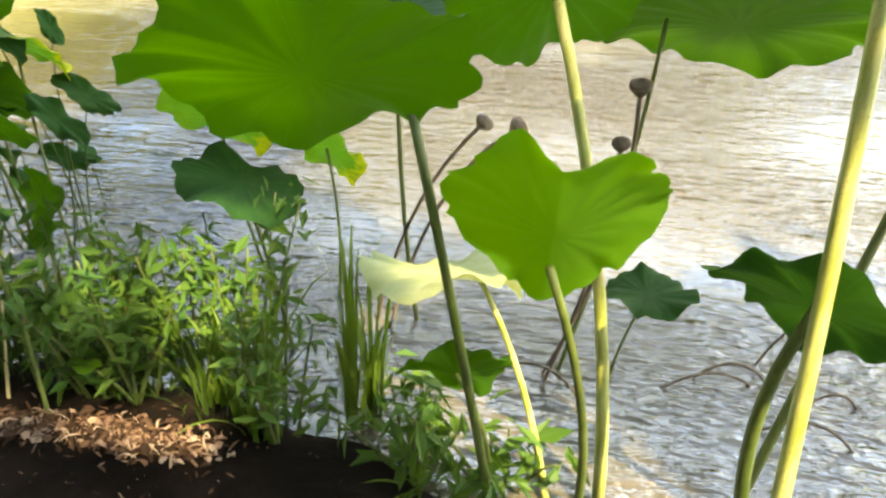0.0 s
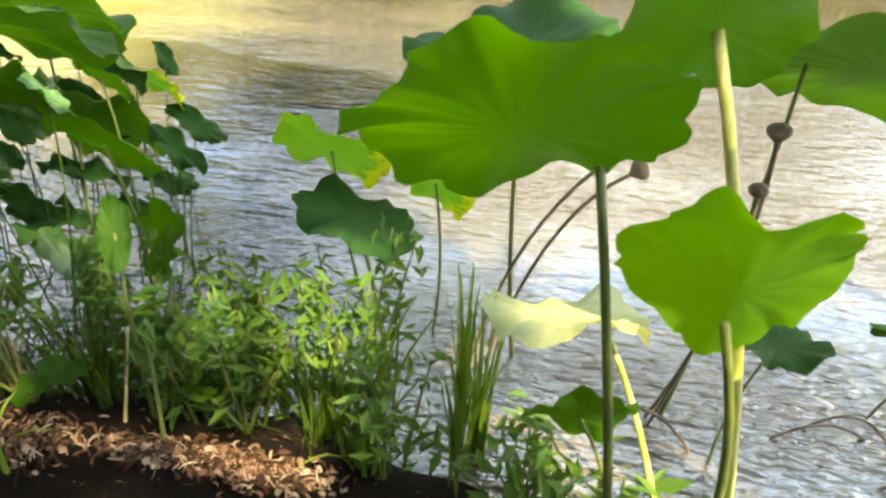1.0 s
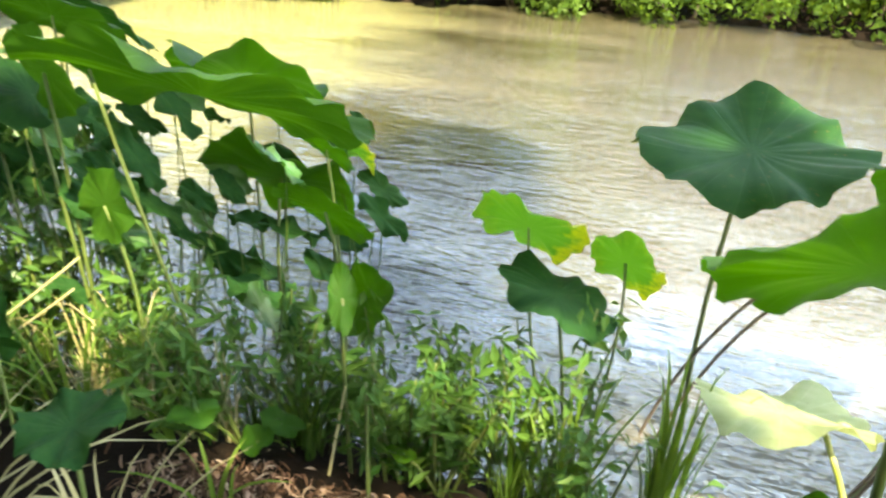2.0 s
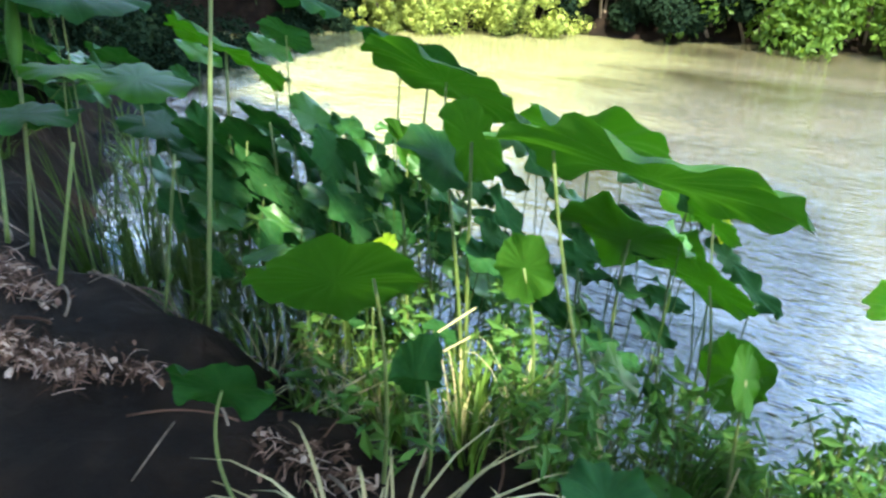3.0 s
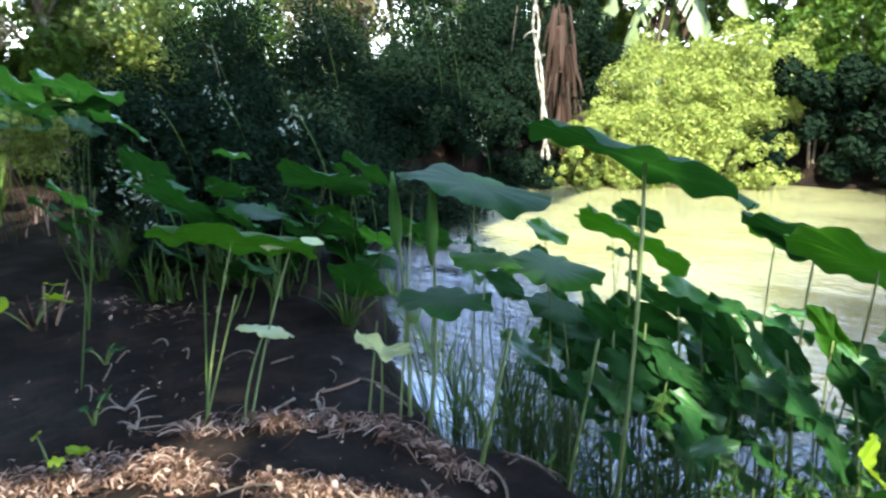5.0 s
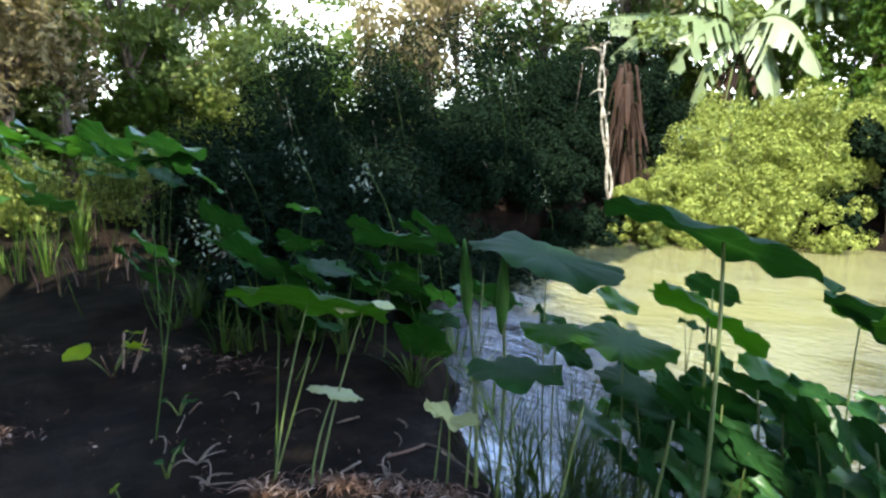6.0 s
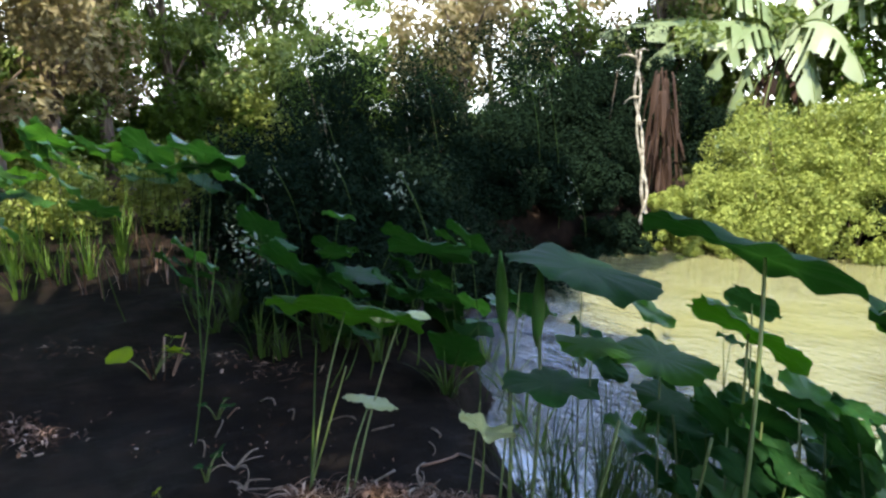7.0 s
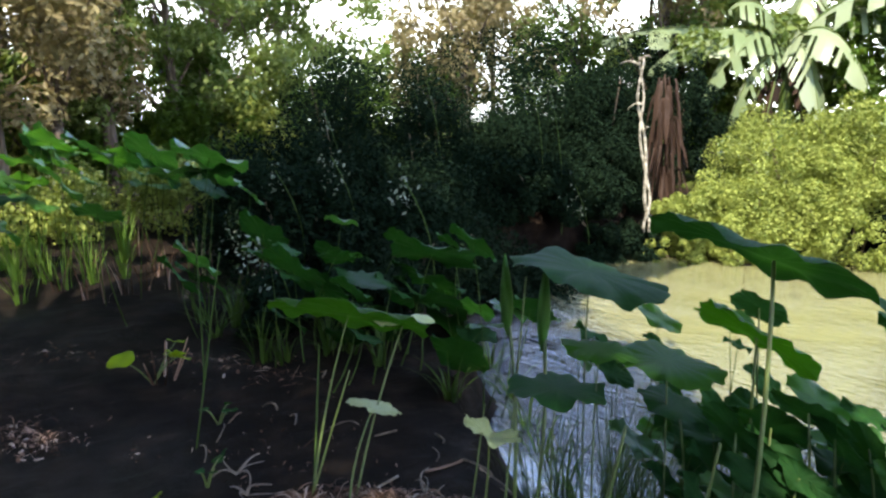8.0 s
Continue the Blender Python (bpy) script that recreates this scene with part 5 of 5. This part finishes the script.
banana = thing("banana_plant", (-4.3, 10.35, land(-4.3, 10.35)), "tall banana plant with pale arching leaves on the bank", "banana plant")
gx, gy = 0.93, 0.36      # across the view from the pond
bz0 = banana.location.z
pv, pf = tube(bow((0, 0, -0.1), (0.04, 0.02, 2.1 - bz0), (0.05, 0, 0), 10), [0.12 - 0.006 * i for i in range(10)], 12)
part("stem", mesh_of("stem", pv, pf, STALK), banana, "green sheathed banana stem")
crown_at = Vector((0.04, 0.02, 2.02 - bz0))


def across(r, u, toward=0.0):
    return crown_at + Vector((gx * r + gy * toward, gy * r - gx * toward, u))


for k, (r, u, tw, arch, w) in enumerate(((-2.5, 0.28, 0.2, 0.25, 0.26), (-1.75, -0.22, 0.5, 0.42, 0.30), (1.45, 0.62, 0.2, 0.30, 0.26), (0.95, -0.55, 0.6, 0.48, 0.28), (-1.0, -0.62, 0.6, 0.50, 0.28),
                                         (0.35, 0.75, -0.7, 0.4, 0.24), (-0.75, 0.55, 0.2, 0.35, 0.26), (1.7, 0.0, -0.3, 0.50, 0.28), (-0.65, -1.0, 0.5, 0.35, 0.20), (0.45, -0.95, 0.5, 0.45, 0.22))):
    banana_leaf(banana, crown_at, across(r, u, tw), (0, 0, arch), w * 1.12, BANANA, "pale green torn banana leaf", 800 + k, 9, 1.15)
for k, (r, u, tw, arch, w) in enumerate(((-0.5, -1.3, 0.3, 0.25, 0.12), (-0.25, -1.4, 0.4, 0.2, 0.1), (0.3, -1.2, 0.4, 0.2, 0.1))):
    banana_leaf(banana, crown_at, across(r, u, tw), (0, 0, arch), w, DEADLEAF, "brown dead banana leaf hanging down", 830 + k, 9)
dead = thing("dead_banana_stem", (-4.08, 7.08, land(-4.08, 7.08)), "brown dry banana stem with hanging dead leaves", "banana plant")
pv, pf = tube(bow((0, 0, -0.1), (-0.08, 0.06, 1.78), (0.03, 0, 0), 10), [0.04 * (1 - 0.093 * i) for i in range(10)], 10)
part("stem", mesh_of("stem", pv, pf, DEADLEAF), dead)
for k in range(80):
    # a dry shred that bends out from the stem and hangs, twisting on its way down
    rg = random.Random(860 + k)
    z0 = rg.uniform(0.60, 1.74)
    out, ang = rg.uniform(0.05, 0.20) + 0.10 * rg.random() ** 2, rg.uniform(0, 6.28)
    drop = rg.uniform(0.25, 0.75) * min(1.0, z0)
    wide, turn0, curl = rg.uniform(0.004, 0.022), rg.uniform(0, 3.14), rg.uniform(-1.6, 1.6)
    verts, faces = [], []
    for i in range(11):
        t = i / 10
        c = Vector((-0.05 + out * math.cos(ang) * (0.35 + 0.65 * t ** 0.45), 0.04 + out * math.sin(ang) * (0.35 + 0.65 * t ** 0.6), z0 + 0.05 * math.sin(math.pi * min(1, 3 * t)) - drop * t * t ** 0.3))
        w = wide * (0.35 + math.sin(math.pi * (0.1 + 0.8 * t))) * rg.uniform(0.75, 1.15)
        a = turn0 + curl * t
        side = Vector((math.cos(a), math.sin(a), rg.uniform(-0.2, 0.2)))
        verts += [c - side * w, c + Vector((0.25 * w * math.sin(a), -0.25 * w * math.cos(a), 0)), c + side * w]
        if i:
            b = 3 * i
            faces += [(b - 3, b - 2, b + 1, b), (b - 2, b - 1, b + 2, b + 1)]
    part("dead_leaf", mesh_of("dead_leaf", verts, faces, DEADLEAF), dead)
post = thing("dead_tree", (-3.93, 6.50, land(-3.93, 6.50)), "pale bare dead stems wound round one another", "dead tree")
pz = -post.location.z
for turn_by, r0 in ((0.0, 0.015), (math.pi, 0.012)):
    pts = []
    for i in range(40):
        t = i / 39
        a = turn_by + 4.4 * math.pi * t + 0.9 * math.sin(6 * t)
        pts.append(Vector((-0.15 * t + (0.016 + 0.018 * math.sin(5 * t + r0 * 90) ** 2) * math.cos(a) + 0.02 * math.sin(7 * t), 0.05 * t + 0.026 * math.sin(a), pz + 0.02 + 1.74 * t)))
    pv, pf = tube(pts, [r0 * (1.25 - 0.55 * i / 39) * (1 + 0.18 * math.sin(1.9 * i)) for i in range(40)], 8)
    part("trunk", mesh_of("trunk", pv, pf, DRY_WOOD), post)
for k, (dx, dz, z) in enumerate(((-0.22, 0.03, 1.68), (0.14, 0.02, 1.72), (-0.16, -0.06, 1.30), (0.08, 0.07, 1.0))):
    pv, pf = tube(bow((-0.08 * z, 0.02, pz + z), (-0.08 * z + dx, 0, pz + z + dz), (0, 0, 0.03), 6), [0.012 - 0.0016 * i for i in range(6)], 6)
    part("branch", mesh_of("branch", pv, pf, DRY_WOOD), post)


# ---- litter on the bank ----
def dry_leaf_mesh(seed):
    rng = random.Random(seed)
    verts, faces = [], []
    n, curl = 7, rng.uniform(0.2, 0.9)
    for i in range(n):
        t = i / (n - 1)
        w = 0.42 * math.sin(math.pi * (0.06 + 0.9 * t)) * (0.85 + 0.3 * rng.random())
        for q in (-1, 0, 1):
            verts.append((t - 0.5, q * w, abs(q) * w * curl + 0.12 * math.sin(3 * t) * curl + 0.02 * rng.random()))
    for i in range(n - 1):
        for q in (0, 1):
            k = i * 3 + q
            faces.append((k, k + 3, k + 4, k + 1))
    return mesh_of("dead_leaf", verts, faces, LITTER)


DRY = [dry_leaf_mesh(900 + k) for k in range(6)]
rng = random.Random(77)
for k in range(250):
    if k < 60:
        x, y = rng.uniform(0.50, 0.98), rng.uniform(1.84, 1.95)
    elif k < 225:
        u = rng.random()
        x, y = (-1.95 + 0.5 * u / 0.5, 0.80 + 0.42 * u / 0.5) if u < 0.5 else (-1.36 + 0.60 * (u - 0.5) / 0.5, 1.24 + 0.27 * (u - 0.5) / 0.5)
        x, y = x + rng.gauss(0, 0.035), y + rng.gauss(0, 0.03)
    else:
        x, y = rng.uniform(-3.0, 1.3), rng.uniform(0.9, 1.9)
    s = rng.uniform(0.012, 0.03) if k < 60 else rng.uniform(0.012, 0.036)
    ob = new("dead_leaf", rng.choice(DRY))
    ob.matrix_world = Matrix.Translation((x, y, land(x, y) + 0.004)) @ Euler((rng.uniform(-0.8, 0.8), rng.uniform(-0.8, 0.8), rng.uniform(0, 6.28))).to_matrix().to_4x4() @ Matrix.Diagonal((s, s * rng.uniform(0.25, 0.7), s, 1))
    tagged(ob, "curled brown dead leaf lying on the soil", "dead leaf", "dead leaves on the bank")


def litter_patch(x0, x1, y0, y1, n, seed):
    """Crumbled dead leaf and bark strewn over the soil."""
    rg = np.random.default_rng(seed)
    cx, cy, sp = rg.uniform(x0, x1, 14), rg.uniform(y0, y1, 14), rg.uniform(0.04, 0.16, 14)
    k = rg.integers(0, 14, n)
    x, y = cx[k] + sp[k] * rg.normal(size=n) * 1.4, cy[k] + sp[k] * rg.normal(size=n) * 0.7
    p = np.array([(a, b, land(a, b) + 0.003 + 0.014 * rg.random() ** 2) for a, b in zip(x, y)])
    v, f = leaf_cloud(p, np.tile((0.0, 0.0, 0.8), (n, 1)), 0.004 + 0.024 * rg.random(n) ** 2, seed, 0.3)
    ob = new("leaf_litter", mesh_of("leaf_litter", v, f, LITTER, smooth=False))
    tagged(ob, "crumbled brown leaf litter and bark on dark soil", "litter", kind="stuff")


def straw_heap(line, spread, n, seed, length=(0.03, 0.11), lift=0.03):
    """Dry straw, split stems and shreds of leaf heaped along a broken line on the soil."""
    rg = np.random.default_rng(seed)
    verts, faces = [], []
    line = np.array(line)
    for _ in range(n):
        u = rg.random() * (len(line) - 1)
        k = min(int(u), len(line) - 2)
        c = line[k] + (line[k + 1] - line[k]) * (u - k) + spread * rg.normal(size=2) * np.array([1.0, 0.8])
        off = abs(rg.normal()) * 0.5
        a, le, wd = rg.uniform(0, 6.28), 0.62 * rg.uniform(*length), rg.uniform(0.0008, 0.0026)
        if rg.random() < 0.22:
            le, wd = le * 0.45, wd * 3.2
        bend, rise = rg.uniform(-0.9, 0.9), rg.uniform(0, lift) * max(0.15, 1 - off)
        base, tilt = len(verts), rg.uniform(-0.35, 0.35)
        x, y = c[0] - 0.5 * le * math.cos(a), c[1] - 0.5 * le * math.sin(a)
        for i in range(5):
            t = i / 4
            h = a + bend * (t - 0.5)
            w = wd * (0.5 + 0.5 * math.sin(math.pi * (0.12 + 0.8 * t)))
            z = land(x, y) + 0.003 + rise * (0.4 + 0.6 * math.sin(math.pi * t)) + tilt * le * (t - 0.5) * 0.5 * (rise > 0.008)
            verts += [(x - w * math.sin(h), y + w * math.cos(h), z), (x, y, z + 0.6 * w), (x + w * math.sin(h), y - w * math.cos(h), z)]
            if i:
                b = base + 3 * i
                faces += [(b - 3, b - 2, b + 1, b), (b - 2, b - 1, b + 2, b + 1)]
            x, y = x + le / 4 * math.cos(h), y + le / 4 * math.sin(h)
    ob = new("straw_litter", mesh_of("straw_litter", verts, faces, LITTER))
    tagged(ob, "heap of pale dry straw and leaf shreds on dark soil", "litter", kind="stuff")


straw_heap(((-1.36, 1.24), (-1.28, 1.29), (-1.18, 1.355), (-1.03, 1.44)), 0.030, 1700, 15, (0.03, 0.10), 0.045)
straw_heap(((-1.03, 1.44), (-0.85, 1.48), (-0.73, 1.53)), 0.028, 800, 18)
straw_heap(((-0.70, 1.58), (-0.60, 1.62)), 0.02, 90, 20)
straw_heap(((-1.64, 1.11), (-1.51, 1.18)), 0.035, 700, 24)
straw_heap(((-1.95, 0.80), (-1.82, 0.94), (-1.70, 1.06)), 0.045, 1400, 25)
straw_heap(((-1.80, 1.24), (-1.69, 1.39), (-1.59, 1.50), (-1.43, 1.575), (-1.34, 1.65), (-1.17, 1.62), (-1.0, 1.64)), 0.028, 900, 16, (0.04, 0.16), 0.03)
straw_heap(((-3.0, 0.75), (-2.75, 0.85)), 0.06, 240, 21)
straw_heap(((-3.8, 1.0), (-3.4, 1.35), (-3.1, 1.66), (-2.5, 1.8)), 0.07, 260, 22)
straw_heap(((0.54, 1.895), (0.67, 1.895), (0.80, 1.89), (0.92, 1.91)), 0.022, 700, 17, (0.02, 0.07), 0.025)
straw_heap(((0.24, 1.80), (0.36, 1.84), (0.46, 1.87)), 0.03, 520, 26, (0.02, 0.07), 0.02)
straw_heap(((-0.28, 1.62), (-0.10, 1.66)), 0.035, 160, 27)
litter_patch(0.50, 0.98, 1.86, 1.93, 260, 5)
litter_patch(-2.2, -0.9, 1.2, 1.6, 220, 6)
litter_patch(-3.2, -1.6, 1.0, 2.0, 160, 7)


def stick(a, b, r, material, label, name="stick", arch=0.02):
    a, b = Vector(a), Vector(b)
    pts = [p - a for p in bow(a, b, (0.01, 0.01, arch), 8)]
    rg = random.Random(int(1000 * (a.x + 7 * b.y)))
    v, f = tube(pts, [r * rg.uniform(0.7, 1.15) for _ in range(8)], 7)
    ob = new(name, mesh_of(name, v, f, material))
    ob.location = a
    return tagged(ob, label, "stick", "sticks on the bank")


stick((-0.36, 1.80, land(-0.36, 1.80) + 0.02), (-0.03, 2.02, 0.17), 0.0028, STRAW, "pale dry reed leaning over the water's edge", "dry_reed", 0.0)
stick((-0.34, 1.82, land(-0.34, 1.82) + 0.02), (-0.02, 1.98, 0.12), 0.0022, STRAW, "pale dry reed leaning over the water's edge", "dry_reed", 0.0)
for k in range(26):
    x, y, a = rng.uniform(-2.0, -0.9), rng.uniform(1.42, 1.86), rng.uniform(0, 6.28)
    le = rng.uniform(0.06, 0.22)
    x2, y2 = x + le * math.cos(a), y + le * math.sin(a)
    stick((x, y, land(x, y) + 0.004), (x2, y2, land(x2, y2) + 0.01), rng.uniform(0.002, 0.005), (BARK, BARK, LITTER)[k % 3], "short crooked piece of dead root on the bank", "dead_root", rng.uniform(-0.004, 0.014))
for k in range(9):
    a = rng.uniform(0, 6.28)
    plain_stalk((-3.12 + 0.04 * math.cos(a), 1.36 + 0.04 * math.sin(a)), (-3.12 + 0.12 * math.cos(a), 1.38 + 0.1 * math.sin(a), land(-3.12, 1.36) + rng.uniform(0.08, 0.2)), 0.004, material=LITTER, label="reddish dry shoot among roots on the bank")
for k in range(26):
    x, y, a = rng.uniform(-2.6, 0.9), rng.uniform(1.2, 1.98), rng.uniform(0, 6.28)
    le = rng.uniform(0.08, 0.32)
    x2, y2 = x + le * math.cos(a), y + le * 0.5 * math.sin(a)
    stick((x, y, land(x, y) + 0.01), (x2, y2, land(x2, y2) + 0.012 + rng.choice((0, 0, 0.03))), rng.uniform(0.002, 0.0042), (BARK, BARK, LITTER)[k % 3], "thin dry twig lying on the bank")


def driftwood(at, turn, seed):
    """A forked grey piece of dead root, its limbs arching over the soil."""
    rg = random.Random(seed)
    ob = thing("driftwood", (*at, land(*at)), "pale forked dead root lying on the soil", "driftwood", "dead roots on the bank")
    c, q = math.cos(turn), math.sin(turn)
    for k, (dx, dy, dz, r) in enumerate(((0.16, 0.02, 0.09, 0.009), (-0.14, 0.03, 0.02, 0.010), (0.05, -0.10, 0.05, 0.007), (0.20, 0.06, 0.01, 0.006), (-0.05, 0.05, 0.12, 0.006))):
        tip = Vector((dx * c - dy * q, dx * q + dy * c, dz)) * 0.5
        v, f = tube(bow((0.0, 0.0, 0.004), tip, (rg.uniform(-.02, .02), rg.uniform(-.02, .02), rg.uniform(0.005, 0.02)), 9), [0.45 * r * (1.1 - 0.08 * i) * rg.uniform(0.8, 1.15) for i in range(9)], 7)
        part("limb", mesh_of("limb", v, f, DRIFT), ob)


driftwood((-1.90, 1.18), 0.5, 31)
driftwood((-1.55, 1.57), 2.2, 32)
driftwood((-2.06, 1.22), 1.4, 33)

# small broad-leaved seedlings on the soil
def seedling(at, h, n, look_of, seed, label="small young plant with broad pale leaves", size=1.0):
    rg = random.Random(seed)
    ob = thing("seedling", (*at, land(*at)), label, "seedling", "seedlings on the bank")
    for k in range(n):
        a = rg.uniform(0, 6.28)
        tip = Vector((h * 0.6 * math.cos(a), h * 0.6 * math.sin(a), h * rg.uniform(0.6, 1.0)))
        v, f = tube(bow((0, 0, -0.01), tip, (0, 0, 0.02), 6), [0.004 - 0.0004 * i for i in range(6)], 6)
        part("stem", mesh_of("stem", v, f, STALK), ob)
        leaf = part("leaf", blade_mesh(size * h * rg.uniform(0.22, 0.36), 0.1, 0.1, 0.2, seed + k, LOTUS[look_of], slim=0.6 / size, rings=4, segs=20), ob)
        leaf.matrix_local = Matrix.Translation(tip) @ Euler((rg.uniform(-0.7, 0.3), rg.uniform(-0.5, 0.5), a)).to_matrix().to_4x4()


seedling((-3.12, 1.32), 0.20, 4, "yellow", 951, "small plant with yellow leaf among reddish roots")
seedling((-1.86, 0.94), 0.12, 4, "yellow", 952)
seedling((-2.05, 1.12), 0.09, 4, "deep", 953, "small young plant with broad green leaves")
seedling((-2.5, 1.35), 0.08, 4, "deep", 954, "small young plant with broad green leaves")
seedling((-0.15, 1.30), 0.10, 4, "deep", 955)
seedling((-1.05, 1.27), 0.07, 6, "sheen", 956, "low weed with long dull green leaves on soil", 1.9)
seedling((-0.62, 1.22), 0.10, 4, "deep", 959)
seedling((0.35, 1.95), 0.16, 5, "mid", 957)
seedling((0.75, 2.0), 0.14, 4, "lit", 958)
